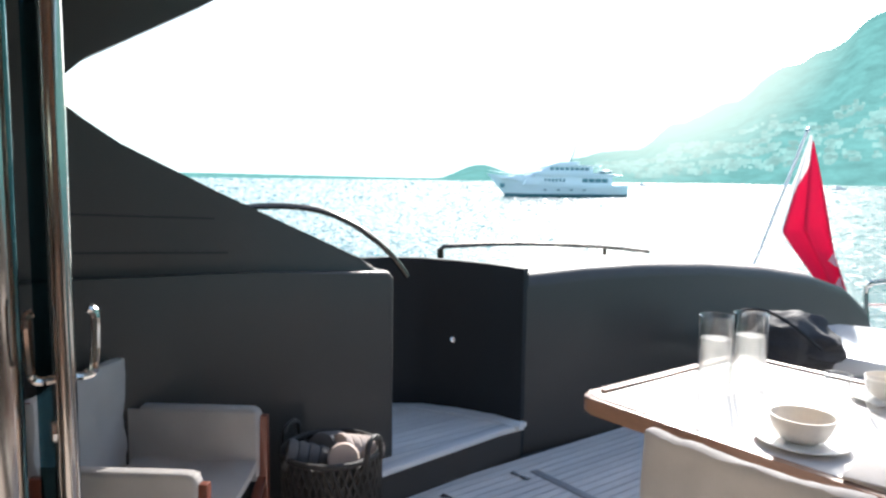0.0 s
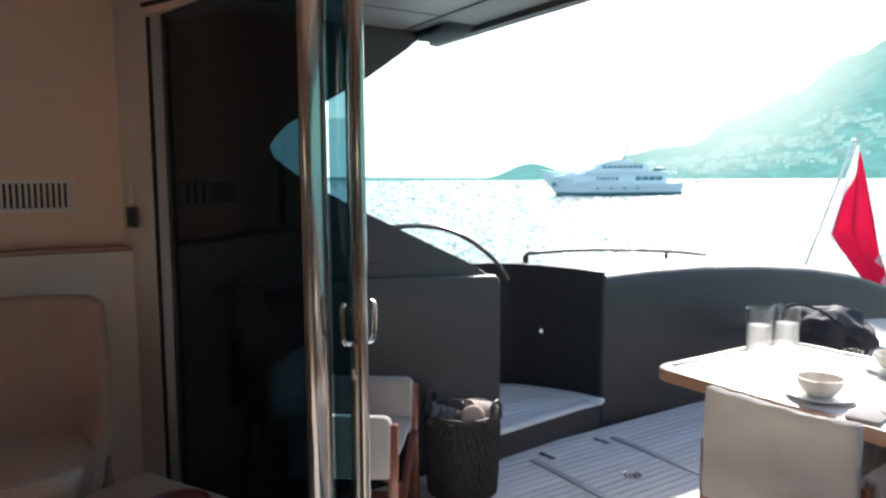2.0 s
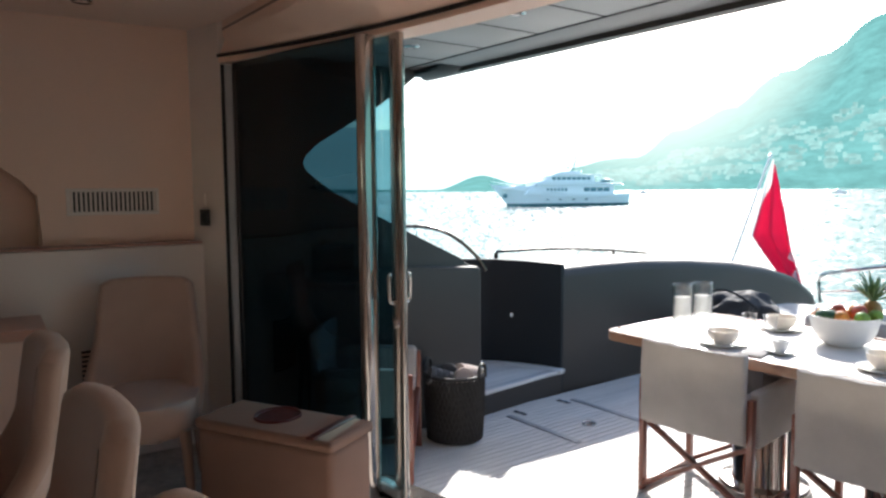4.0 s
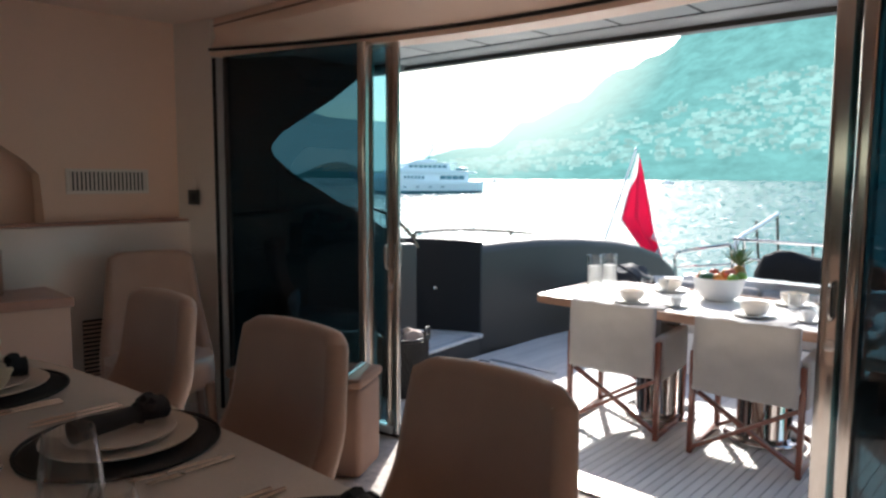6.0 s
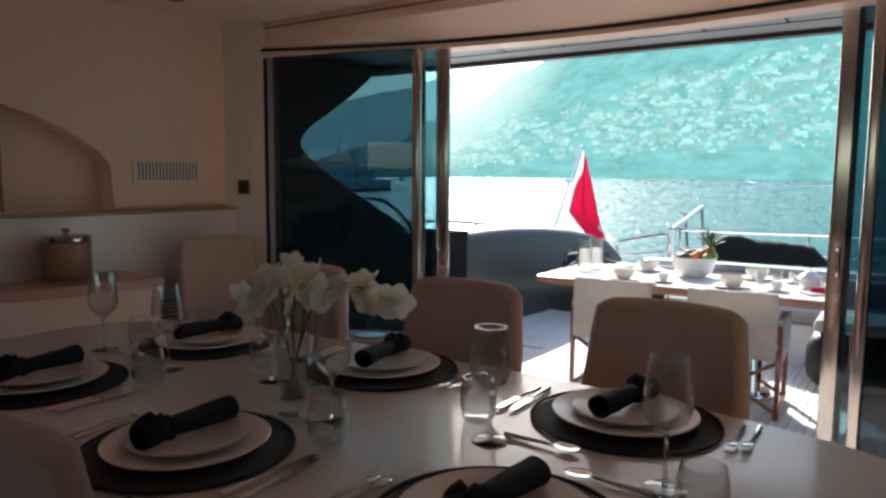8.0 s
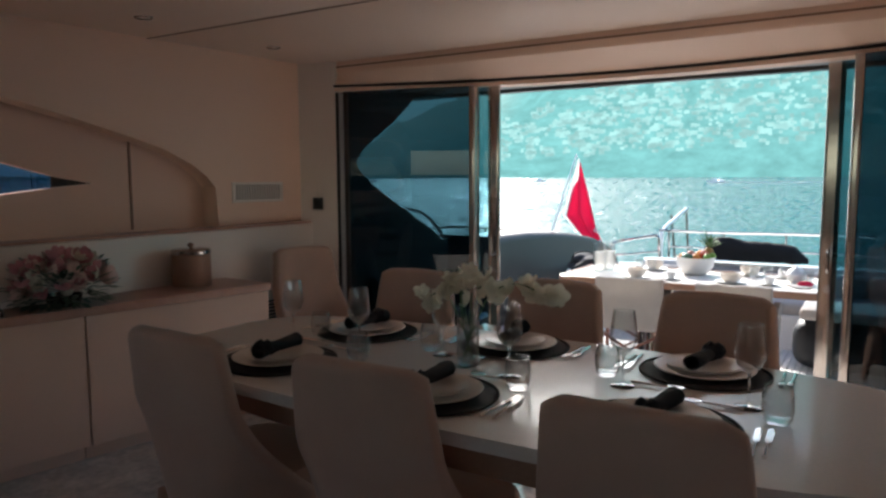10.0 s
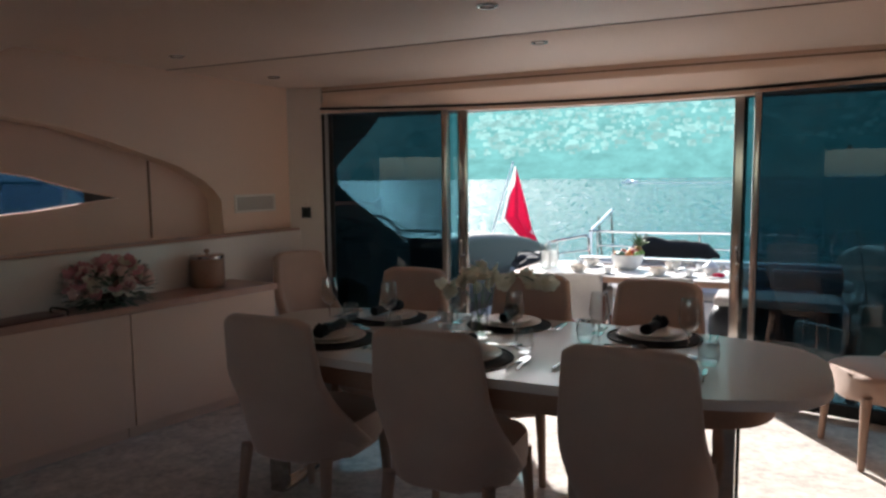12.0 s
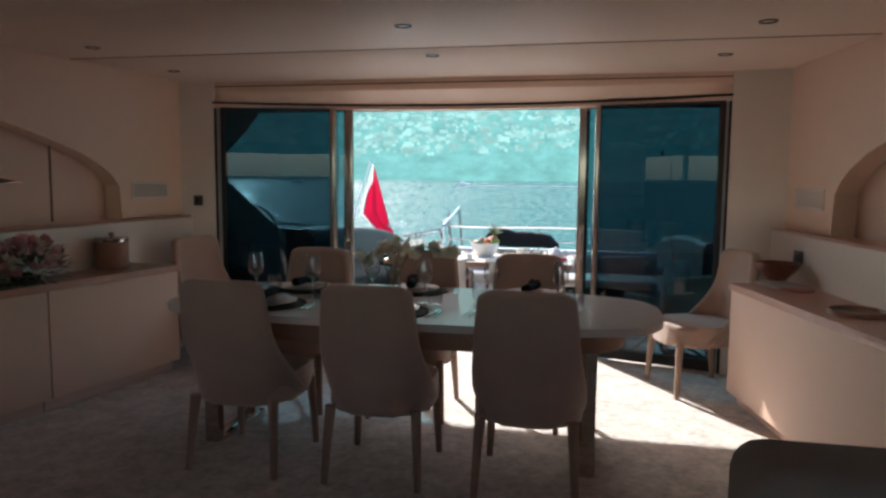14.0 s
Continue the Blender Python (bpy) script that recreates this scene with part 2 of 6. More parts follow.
# the cloudy filling is half see-through
mn, ml_ = milky.node_tree.nodes, milky.node_tree.links
half, see = mn.new("ShaderNodeMixShader"), mn.new("ShaderNodeBsdfTransparent")
half.inputs[0].default_value = 0.66
ml_.new(mn["Material Output"].inputs["Surface"].links[0].from_socket, half.inputs[1])
ml_.new(see.outputs[0], half.inputs[2])
ml_.new(half.outputs[0], mn["Material Output"].inputs["Surface"])
let_light_through(petal, (0.85, 0.80, 0.68), 0.5)
let_light_through(canvas, (0.62, 0.57, 0.50), 0.3)

SEA_FINE, SEA_BROAD, SEA_STEEP = 0.74, 0.12, 80.0

# open sea: teal water whose wavelet facets lean at random; wave groups widen with distance from the boat
sea = bpy.data.materials.new("sea_water")
sea.use_nodes = True
n, l = sea.node_tree.nodes, sea.node_tree.links
n.remove(n["Principled BSDF"])


def op(kind, a, c=None, d=None):
    q = n.new("ShaderNodeMath")
    q.operation = kind
    for k, v in enumerate((a, c, d)):
        if v is None:
            continue
        if isinstance(v, (int, float)):
            q.inputs[k].default_value = v
        else:
            l.new(v, q.inputs[k])
    return q.outputs[0]


deep, shine, blend = n.new("ShaderNodeBsdfDiffuse"), n.new("ShaderNodeBsdfGlossy"), n.new("ShaderNodeMixShader")
deep.inputs["Color"].default_value = (0.020, 0.122, 0.130, 1)
shine.inputs["Roughness"].default_value = 0.22
glint, both = n.new("ShaderNodeBsdfGlossy"), n.new("ShaderNodeMixShader")
glint.inputs["Roughness"].default_value = 0.08
both.inputs[0].default_value = 0.66
tc, sx_ = n.new("ShaderNodeTexCoord"), n.new("ShaderNodeSeparateXYZ")
l.new(tc.outputs["Object"], sx_.inputs[0])
bearing = op('ARCTAN2', sx_.outputs[0], sx_.outputs[1])
range_ = op('SQRT', op('ADD', op('MULTIPLY', sx_.outputs[0], sx_.outputs[0]), op('MULTIPLY', sx_.outputs[1], sx_.outputs[1])))
cx_ = n.new("ShaderNodeCombineXYZ")
l.new(op('MULTIPLY', bearing, 100.0), cx_.inputs[0])
l.new(op('MULTIPLY', op('POWER', range_, -0.85), 1500.0), cx_.inputs[1])
lean = []
for scale, detail, weight in ((1.0, 3, SEA_FINE), (0.22, 2, SEA_BROAD)):
    no = n.new("ShaderNodeTexNoise")
    no.inputs["Scale"].default_value, no.inputs["Detail"].default_value, no.inputs["Roughness"].default_value = scale, detail, 0.6
    l.new(cx_.outputs[0], no.inputs["Vector"])
    sp = n.new("ShaderNodeSeparateColor")
    l.new(no.outputs["Color"], sp.inputs[0])
    off = [op('SUBTRACT', sp.outputs[k], 0.5) for k in (0, 1)]
    lean.append([op('MULTIPLY', q, weight) for q in off])
    if scale == 1.0:      # a few wavelets are steep
        lean[0] = [op('ADD', a, op('MULTIPLY', op('POWER', q, 3.0), SEA_STEEP)) for a, q in zip(lean[0], off)]
nv, nn = n.new("ShaderNodeCombineXYZ"), n.new("ShaderNodeVectorMath")
nn.operation = 'NORMALIZE'
l.new(op('ADD', lean[0][0], lean[1][0]), nv.inputs[0])
l.new(op('ADD', lean[0][1], lean[1][1]), nv.inputs[1])
nv.inputs[2].default_value = 1.0
l.new(nv.outputs[0], nn.inputs[0])
lw = n.new("ShaderNodeFresnel")
lw.inputs["IOR"].default_value = 1.33
for q in (shine, glint, lw):
    l.new(nn.outputs[0], q.inputs["Normal"])
l.new(shine.outputs[0], both.inputs[1])
l.new(glint.outputs[0], both.inputs[2])
l.new(lw.outputs[0], blend.inputs[0])
l.new(deep.outputs[0], blend.inputs[1])
l.new(both.outputs[0], blend.inputs[2])
l.new(blend.outputs[0], n["Material Output"].inputs["Surface"])


# ---- mesh helpers ----
def finish(name, bm, mat, angle=38):
    bmesh.ops.recalc_face_normals(bm, faces=bm.faces)
    me = bpy.data.meshes.new(name)
    bm.to_mesh(me)
    bm.free()
    me.shade_smooth()
    me.set_sharp_from_angle(angle=radians(angle))
    if mat:
        me.materials.append(mat)
    return me


def part(name, bm, mat, parent, label=""):
    ob = new(name, finish(name, bm, mat))
    ob.parent = parent
    if label:
        ob["label"] = label
    return ob


def single(name, bm, mat, label, category, group="", kind="", m=None):
    """A thing of one mesh."""
    ob = new(name, finish(name, bm, mat))
    if m is not None:
        ob.matrix_basis = m
    return tagged(ob, label, category, group, kind)


def thing(name, label, category, m=None, group="", kind=""):
    ob = new(name)
    ob.empty_display_size = 0.1
    if m is not None:
        ob.matrix_basis = m
    return tagged(ob, label, category, group, kind)


def box(c, s, bev=0.0, seg=2, m=None, bm=None):
    bm = bm or bmesh.new()
    mat = Matrix.Translation(c) @ Matrix.Diagonal((*s, 1))
    if m is not None:
        mat = m @ mat
    r = bmesh.ops.create_cube(bm, size=1, matrix=mat)
    if bev:
        vs = set(r["verts"])
        bmesh.ops.bevel(bm, geom=[e for e in bm.edges if e.verts[0] in vs and e.verts[1] in vs], offset=bev, segments=seg, affect='EDGES', profile=0.5)
    return bm


def lathe(prof, seg=24, c=(0, 0, 0), bm=None):
    bm = bm or bmesh.new()
    rings = []
    for r, z in prof:
        if r < 1e-5:
            rings.append([bm.verts.new((c[0], c[1], c[2] + z))])
        else:
            rings.append([bm.verts.new((c[0] + r * math.cos(2 * math.pi * i / seg), c[1] + r * math.sin(2 * math.pi * i / seg), c[2] + z)) for i in range(seg)])
    for a, b_ in zip(rings, rings[1:]):
        for i in range(seg):
            j = (i + 1) % seg
            if len(a) == 1 and len(b_) > 1:
                bm.faces.new((a[0], b_[i], b_[j]))
            elif len(b_) == 1 and len(a) > 1:
                bm.faces.new((a[i], a[j], b_[0]))
            elif len(a) > 1:
                bm.faces.new((a[i], a[j], b_[j], b_[i]))
    return bm


def tube(pts, r, seg=8, bm=None, closed=False, taper=None):
    bm = bm or bmesh.new()
    pts = [Vector(p) for p in pts]
    rings = []
    for i, p in enumerate(pts):
        a = pts[i - 1] if (i or closed) else p
        c = pts[(i + 1) % len(pts)] if (i < len(pts) - 1 or closed) else p
        d = (c - a).normalized()
        u = d.cross(Vector((0.13, 0.31, 1)) if abs(d.z) < 0.95 else Vector((1, 0.2, 0))).normalized()
        v = d.cross(u)
        rr = r if taper is None else r + (taper - r) * i / (len(pts) - 1)
        rings.append([bm.verts.new(p + rr * (math.cos(2 * math.pi * k / seg) * u + math.sin(2 * math.pi * k / seg) * v)) for k in range(seg)])
    pairs = list(zip(rings, rings[1:])) + ([(rings[-1], rings[0])] if closed else [])
    for a, c in pairs:
        for k in range(seg):
            bm.faces.new((a[k], a[(k + 1) % seg], c[(k + 1) % seg], c[k]))
    if not closed:
        bm.faces.new(rings[0][::-1])
        bm.faces.new(rings[-1])
    return bm


def arc(pts, n=6):
    """A smooth line through the given points."""
    pts = [Vector(p) for p in pts]
    out = []
    for i in range(len(pts) - 1):
        p0, p1, p2, p3 = pts[max(i - 1, 0)], pts[i], pts[i + 1], pts[min(i + 2, len(pts) - 1)]
        for k in range(n):
            t = k / n
            out.append(0.5 * (2 * p1 + (p2 - p0) * t + (2 * p0 - 5 * p1 + 4 * p2 - p3) * t * t + (3 * p1 - p0 - 3 * p2 + p3) * t ** 3))
    return out + [pts[-1]]


def prism(outline, lo, hi, axis="z", bev=0.0, seg=2, bm=None):
    """An outline in the two other axes, pushed from lo to hi along the axis."""
    bm = bm or bmesh.new()
    def at(p, w):
        return {"z": (p[0], p[1], w), "x": (w, p[0], p[1]), "y": (p[0], w, p[1])}[axis]
    a = [bm.verts.new(at(p, lo)) for p in outline]
    c = [bm.verts.new(at(p, hi)) for p in outline]
    k = len(a)
    f = [bm.faces.new(a[::-1]), bm.faces.new(c)]
    for i in range(k):
        bm.faces.new((a[i], a[(i + 1) % k], c[(i + 1) % k], c[i]))
    if bev:
        bmesh.ops.bevel(bm, geom=[e for g in f for e in g.edges], offset=bev, segments=seg, affect='EDGES', profile=0.5)
    return bm


def shell(fn, nu, nv, thick):
    """A thick curved sheet: fn(u, v) for u, v from 0 to 1."""
    bm = bmesh.new()
    P = [[Vector(fn(i / nu, j / nv)) for i in range(nu + 1)] for j in range(nv + 1)]
    N = []
    for j in range(nv + 1):
        row = []
        for i in range(nu + 1):
            du = P[j][min(i + 1, nu)] - P[j][max(i - 1, 0)]
            dv = P[min(j + 1, nv)][i] - P[max(j - 1, 0)][i]
            row.append(du.cross(dv).normalized())
        N.append(row)
    A = [[bm.verts.new(P[j][i] + N[j][i] * thick / 2) for i in range(nu + 1)] for j in range(nv + 1)]
    C = [[bm.verts.new(P[j][i] - N[j][i] * thick / 2) for i in range(nu + 1)] for j in range(nv + 1)]
    for j in range(nv):
        for i in range(nu):
            bm.faces.new((A[j][i], A[j][i + 1], A[j + 1][i + 1], A[j + 1][i]))
            bm.faces.new((C[j][i], C[j + 1][i], C[j + 1][i + 1], C[j][i + 1]))
    for i in range(nu):
        bm.faces.new((A[0][i], C[0][i], C[0][i + 1], A[0][i + 1]))
        bm.faces.new((A[nv][i], A[nv][i + 1], C[nv][i + 1], C[nv][i]))
    for j in range(nv):
        bm.faces.new((A[j][0], A[j + 1][0], C[j + 1][0], C[j][0]))
        bm.faces.new((A[j][nu], C[j][nu], C[j + 1][nu], A[j + 1][nu]))
    return bm


def rim_round(bm, off, seg=2, angle=50):
    """Rounds the sharp edges of a mesh."""
    bmesh.ops.recalc_face_normals(bm, faces=bm.faces)
    es = [e for e in bm.edges if len(e.link_faces) == 2 and e.calc_face_angle(0) > radians(angle)]
    bmesh.ops.bevel(bm, geom=es, offset=off, segments=seg, affect='EDGES', profile=0.5)
    return bm


def moved(bm, m):
    bmesh.ops.transform(bm, matrix=m, verts=bm.verts)
    return bm


def blob(c, r, bm=None, rough=0.12, sub=2, squash=(1, 1, 1)):
    bm = bm or bmesh.new()
    res = bmesh.ops.create_icosphere(bm, subdivisions=sub, radius=1)
    for v in res["verts"]:
        k = 1 + rough * noise.noise(v.co * 2.3 + Vector(c) * 7)
        v.co = Vector(c) + Vector((v.co.x * squash[0], v.co.y * squash[1], v.co.z * squash[2])) * r * k
    return bm


F = 0.16           # saloon floor
CX = 0.067         # middle of the boat
DK = -0.06         # cockpit deck
DZ = 0.06          # low deck at the stern rail


def sill(x):
    """The bowed line of the glass doors."""
    return 0.44 * (1 - ((x - CX) / 2.027) ** 2)


# ---- sea, hills ----
def sea_sheet():
    """One sheet of water to the horizon: rings that widen with distance, raised into wind waves as fine as each ring can carry."""
    rg = np.random.default_rng(5)
    az = np.radians(np.concatenate([np.arange(-180, -92, 4.0), np.arange(-92, 32, 0.5), np.arange(32, 180, 4.0)]))
    rad = 3.0 * 1.03 ** np.arange(0, 249)
    A, R = np.meshgrid(az, rad)
    X, Y = R * np.sin(A), R * np.cos(A)
    Z = np.zeros_like(X)
    cell = R * 0.03
    for k in range(40):
        wl = 0.45 * 1.062 ** k
        th = math.radians(205) + rg.normal(0, 0.75)
        amp = 0.004 * wl ** 0.7
        fade = np.clip((wl / cell - 1.6) / 1.6, 0, 1)
        Z += fade * amp * np.sin(2 * np.pi / wl * (X * math.cos(th) + Y * math.sin(th)) + rg.uniform(0, 6.28))
    na, nr = len(az), len(rad)
    co = np.stack([X, Y, Z], -1).reshape(-1, 3)
    i, j = np.meshgrid(np.arange(na), np.arange(nr - 1))
    i2 = (i + 1) % na
    f = np.stack([j * na + i, j * na + i2, (j + 1) * na + i2, (j + 1) * na + i], -1).reshape(-1, 4)
    me = bpy.data.meshes.new("water")
    me.vertices.add(len(co))
    me.vertices.foreach_set("co", co.astype(np.float32).ravel())
    me.loops.add(len(f) * 4)
    me.loops.foreach_set("vertex_index", f.astype(np.int32).ravel())
    me.polygons.add(len(f))
    me.polygons.foreach_set("loop_start", np.arange(0, len(f) * 4, 4, dtype=np.int32))
    me.update(calc_edges=True)
    me.validate()
    me.shade_smooth()
    me.materials.append(sea)
    return me


wt = new("water", sea_sheet())
wt.matrix_basis = pose(0, 0, -2.6)
tagged(wt, "rippled teal sea glittering under low sun", "sea", kind="structure")

RIDGE = [(-75, 0.3), (-54, 0.1), (-50.5, 1.2), (-47.3, 0.5), (-44, 0.9), (-43, 1.8), (-40.2, 2.4), (-38.1, 2.6), (-35.2, 4.4), (-31.3, 5.9), (-27.65, 8.5), (-25.2, 9.7), (-22.1, 11.8), (-15, 15.0), (-6, 18.0), (5, 20), (20, 18), (45, 12), (90, 6)]
FAR_RIDGE = [(-100, 4), (-75, 4.8), (-57, 5.0), (-54, 5.4), (-50, 4.6), (-45.7, 4.4), (-42, 5.8), (-38, 6.8), (-33, 8), (-20, 8)]


def along(table, a):
    for (a0, e0), (a1, e1) in zip(table, table[1:]):
        if a0 <= a <= a1:
            w = (a - a0) / (a1 - a0)
            return e0 + (e1 - e0) * (w * w * (3 - 2 * w))
    return table[0][1] if a < table[0][0] else table[-1][1]


def hill_point(table, a, v, d0, d1):
    """A place on a hillside: bearing a in degrees, v from the shore (0) to the ridge (1)."""
    e = along(table, a)
    d = d0 + (d1 - d0) * v
    z = d * math.tan(radians(e)) * (v ** 0.85) - 4 * (1 - v)
    w = Vector((a * 0.35, v * 4, d0 * 0.01))
    z += (noise.noise(w) * 26 + noise.noise(w * 3.1) * 10) * v * min(1, e / 6) * (1.0 if v < 1 else 0.7)
    return Vector((d * math.sin(radians(a)), d * math.cos(radians(a)), z - 1.0))


def hillside(table, a0, a1, step, d0, d1, rows):
    bm = bmesh.new()
    k = int((a1 - a0) / step)
    grid = [[bm.verts.new(hill_point(table, a0 + i * step, j / rows, d0, d1)) for i in range(k + 1)] for j in range(rows + 1)]
    for j in range(rows):
        for i in range(k):
            bm.faces.new((grid[j][i], grid[j][i + 1], grid[j + 1][i + 1], grid[j + 1][i]))
    return bm


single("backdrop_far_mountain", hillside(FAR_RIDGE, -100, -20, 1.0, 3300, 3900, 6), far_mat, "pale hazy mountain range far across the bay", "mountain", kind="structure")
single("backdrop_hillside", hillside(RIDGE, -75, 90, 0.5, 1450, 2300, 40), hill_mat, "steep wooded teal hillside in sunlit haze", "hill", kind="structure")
bm = bmesh.new()
rnd = random.Random(4)
for k in range(4300):
    a = rnd.uniform(-41, 40)
    top = 0.46 if a > -28 else 0.56
    v = 0.09 + (top - 0.09) * rnd.random() ** 0.8
    if along(RIDGE, a) * v > 7.6 and rnd.random() < 0.75:
        continue
    if noise.noise(Vector((a * 0.45, v * 9, 3))) < -0.12 - 0.3 * (a > -22):
        continue
    p = hill_point(RIDGE, a, v, 1450, 2300)
    big = rnd.random() ** 2.5
    w, d, h = 6 + 15 * big, 6 + 6 * big, rnd.uniform(3.5, 6.5) + 4 * big
    mm = Matrix.Translation(p + Vector((0, 0, h * 0.4))) @ Matrix.Rotation(radians(-a + rnd.uniform(-25, 25)), 4, 'Z')
    c = [mm @ Vector((x * w / 2, y * d / 2, z * h / 2)) for z in (-1, 1) for x, y in ((-1, -1), (1, -1), (1, 1), (-1, 1))]
    vs = [bm.verts.new(q) for q in c]
    r0, r1 = bm.verts.new(mm @ Vector((-w / 2, 0, h / 2 + 2))), bm.verts.new(mm @ Vector((w / 2, 0, h / 2 + 2)))
    for q in ((0, 1, 5, 4), (1, 2, 6, 5), (2, 3, 7, 6), (3, 0, 4, 7)):
        bm.faces.new([vs[i] for i in q])
    bm.faces.new((vs[4], vs[5], r1, r0))
    bm.faces.new((vs[6], vs[7], r0, r1))
    bm.faces.new((vs[5], vs[6], r1))
    bm.faces.new((vs[7], vs[4], r0))
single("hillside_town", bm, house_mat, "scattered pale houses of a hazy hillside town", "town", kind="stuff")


# ---- saloon shell ----
out = [(-3.1, -9.2), (3.2, -9.2), (2.6, 0.05)] + [(2.2 - 4.36 * i / 24, max(sill(2.2 - 4.36 * i / 24), 0.0) + 0.10) for i in range(25)] + [(-2.5, 0.05)]
single("floor", prism(out, F - 0.14, F), carpet, "pale mottled cream carpet with a silky sheen", "floor", kind="structure")
st = bmesh.new()
for i in range(24):
    x0, x1 = -2.0 + 4.1 * i / 24, -2.0 + 4.1 * (i + 1) / 24
    prism([(x0, sill(x0) - 0.03), (x1, sill(x1) - 0.03), (x1, sill(x1) + 0.13), (x0, sill(x0) + 0.13)], F + 0.002, F + 0.014, bm=st)
single("door_track", st, darkmetal, "dark bronze sliding door track in the floor", "door track", kind="structure")

LO, RO = Vector((-2.25, -0.10, 0)), Vector((2.48, -0.10, 0))
FL, FR = Vector((-0.06, -0.998, 0)).normalized(), Vector((0.12, -0.993, 0)).normalized()


def side(bm, left):
    """From the side wall's own axes (forwards, outwards, up) into the world."""
    o = LO if left else RO
    f = FL if left else FR
    w = Vector((f.y, -f.x, 0)) if left else Vector((-f.y, f.x, 0))
    for v in bm.verts:
        v.co = o + f * v.co.x + w * v.co.y + Vector((0, 0, v.co.z))
    return bm


ARCH = [(0.745, 1.262), (0.735, 1.515), (0.80, 1.59), (0.91, 1.655), (1.10, 1.745), (1.29, 1.80), (1.47, 1.85), (1.63, 1.895), (1.93, 1.965), (2.3, 2.005), (4.6, 2.02), (5.6, 1.90), (6.4, 1.6), (6.6, 1.262)]
for left in (True, False):
    nm = "port" if left else "starboard"
    w = prism([(-0.02, 1.262)] + ARCH + [(9.2, 1.262), (9.2, 2.42), (-0.02, 2.42)], 0.0, 0.14, "y", bev=0.012)
    single("wall_" + nm, side(w, left), cream, "cream lacquered saloon side wall with an arched recess", "wall", kind="structure")
    lo = prism([(0.4, 1.2), (8.0, 1.2), (8.0, 1.34), (6.0, 1.42), (4.0, 1.38), (2.8, 1.43), (2.0, 1.485), (1.66, 1.525), (1.44, 1.545), (0.4, 1.545)], 0.15, 0.2, "y")
    prism([(0.4, 1.545), (1.44, 1.545), (1.66, 1.585), (2.0, 1.68), (2.8, 1.80), (4.0, 1.82), (5.2, 1.72), (6.0, 1.42), (8.0, 1.34), (8.0, 2.3), (0.4, 2.3)], 0.15, 0.2, "y", bm=lo)
    wl = single("wall_recess_" + nm, side(lo, left), cream_panel, "padded cream leather panel inside the arched recess", "wall", kind="structure")
    part("seam", side(box((1.235, 0.146, 1.60), (0.012, 0.01, 0.66)), left), brown_lac, wl, "thin dark panel joint")
    pane = single("window_1" if left else "window_2", side(prism([(1.2, 1.36), (6.2, 1.3), (6.2, 1.9), (1.2, 1.9)], 0.22, 0.228, "y"), left), window_pane, "almond-shaped saloon side window with clear glass", "window", kind="structure")
    pane.visible_shadow = False
    part("seal", side(prism([(1.42, 1.545), (1.46, 1.55), (1.66, 1.59), (1.66, 1.52), (1.46, 1.54)], 0.205, 0.215, "y"), left), black, pane)
    single("wall_dado_" + nm, side(box((4.55, 0.03, 0.705), (9.15, 0.22, 1.085), 0.012), left), pale_panel, "pale smooth panel behind the sideboard", "wall", kind="structure")
    single("trim_ledge_" + nm, side(box((4.55, 0.0, 1.256), (9.1, 0.17, 0.012), 0.004), left), wood_top, "thin reddish wood ledge along the wall", "trim", kind="structure")
    # air grille
    g = thing("air_grille", "cream slotted air-conditioning grille set in the wall", "air vent", group="air grilles")
    g["kind"] = "thing"
    zc, s0 = 1.477, 0.41
    part("backing", side(box((s0, -0.001, zc), (0.39, 0.004, 0.10)), left), black if left else cream_panel, g)
    for dz in (-0.058, 0.058):
        part("frame", side(box((s0, -0.005, zc + dz), (0.43, 0.010, 0.018), 0.003), left), pale_panel, g)
    for dx in (-0.206, 0.206):
        part("frame", side(box((s0 + dx, -0.005, zc), (0.018, 0.010, 0.098), 0.003), left), pale_panel, g)
    for k in range(19):
        part("slat", side(box((s0 - 0.19 + 0.38 * k / 18, -0.005, zc), (0.0105, 0.008, 0.097)), left), pale_panel, g)
    if left:
        lv = thing("louvre_vent", "dark louvred vent low in the pale wall panel", "air vent")
        part("backing", side(box((0.48, -0.082, 0.59), (0.24, 0.004, 0.31)), left), black, lv)
        for k in range(13):
            part("slat", side(box((0.48, -0.088, 0.452 + 0.023 * k), (0.24, 0.012, 0.010), 0.002), left), cream_panel, lv)
    # sideboard, deeper at its aft end
    s_a = 0.775 if left else 0.60
    n1 = -0.09
    deep_, slope = (-0.505, 0.13) if left else (-0.525, 0.077)
    wide = 1.04 if left else 2.08

    def front(q):
        return min(deep_ + slope * (q - s_a), -0.24)
    for k in range(4 if left else 2):
        a, c = s_a + 0.004 + k * wide, s_a + (k + 1) * wide - 0.004
        cab = thing("sideboard", "low cream lacquered built-in sideboard cabinet under a wooden top", "cabinet", group="sideboards")
        part("body", side(prism([(a, front(a) + 0.02), (c, front(c) + 0.02), (c, n1), (a, n1)], 0.24, 0.90, bev=0.004), left), cream_panel, cab)
        part("plinth", side(prism([(a, front(a) + 0.07), (c, front(c) + 0.07), (c, n1), (a, n1)], F + 0.001, 0.24), left), cream_panel, cab)
        part("door", side(prism([(a + 0.002, front(a)), (c - 0.002, front(c)), (c - 0.002, front(c) + 0.018), (a + 0.002, front(a) + 0.018)], 0.245, 0.90, bev=0.003), left), cream_panel, cab)
    z_ = s_a + 4.16
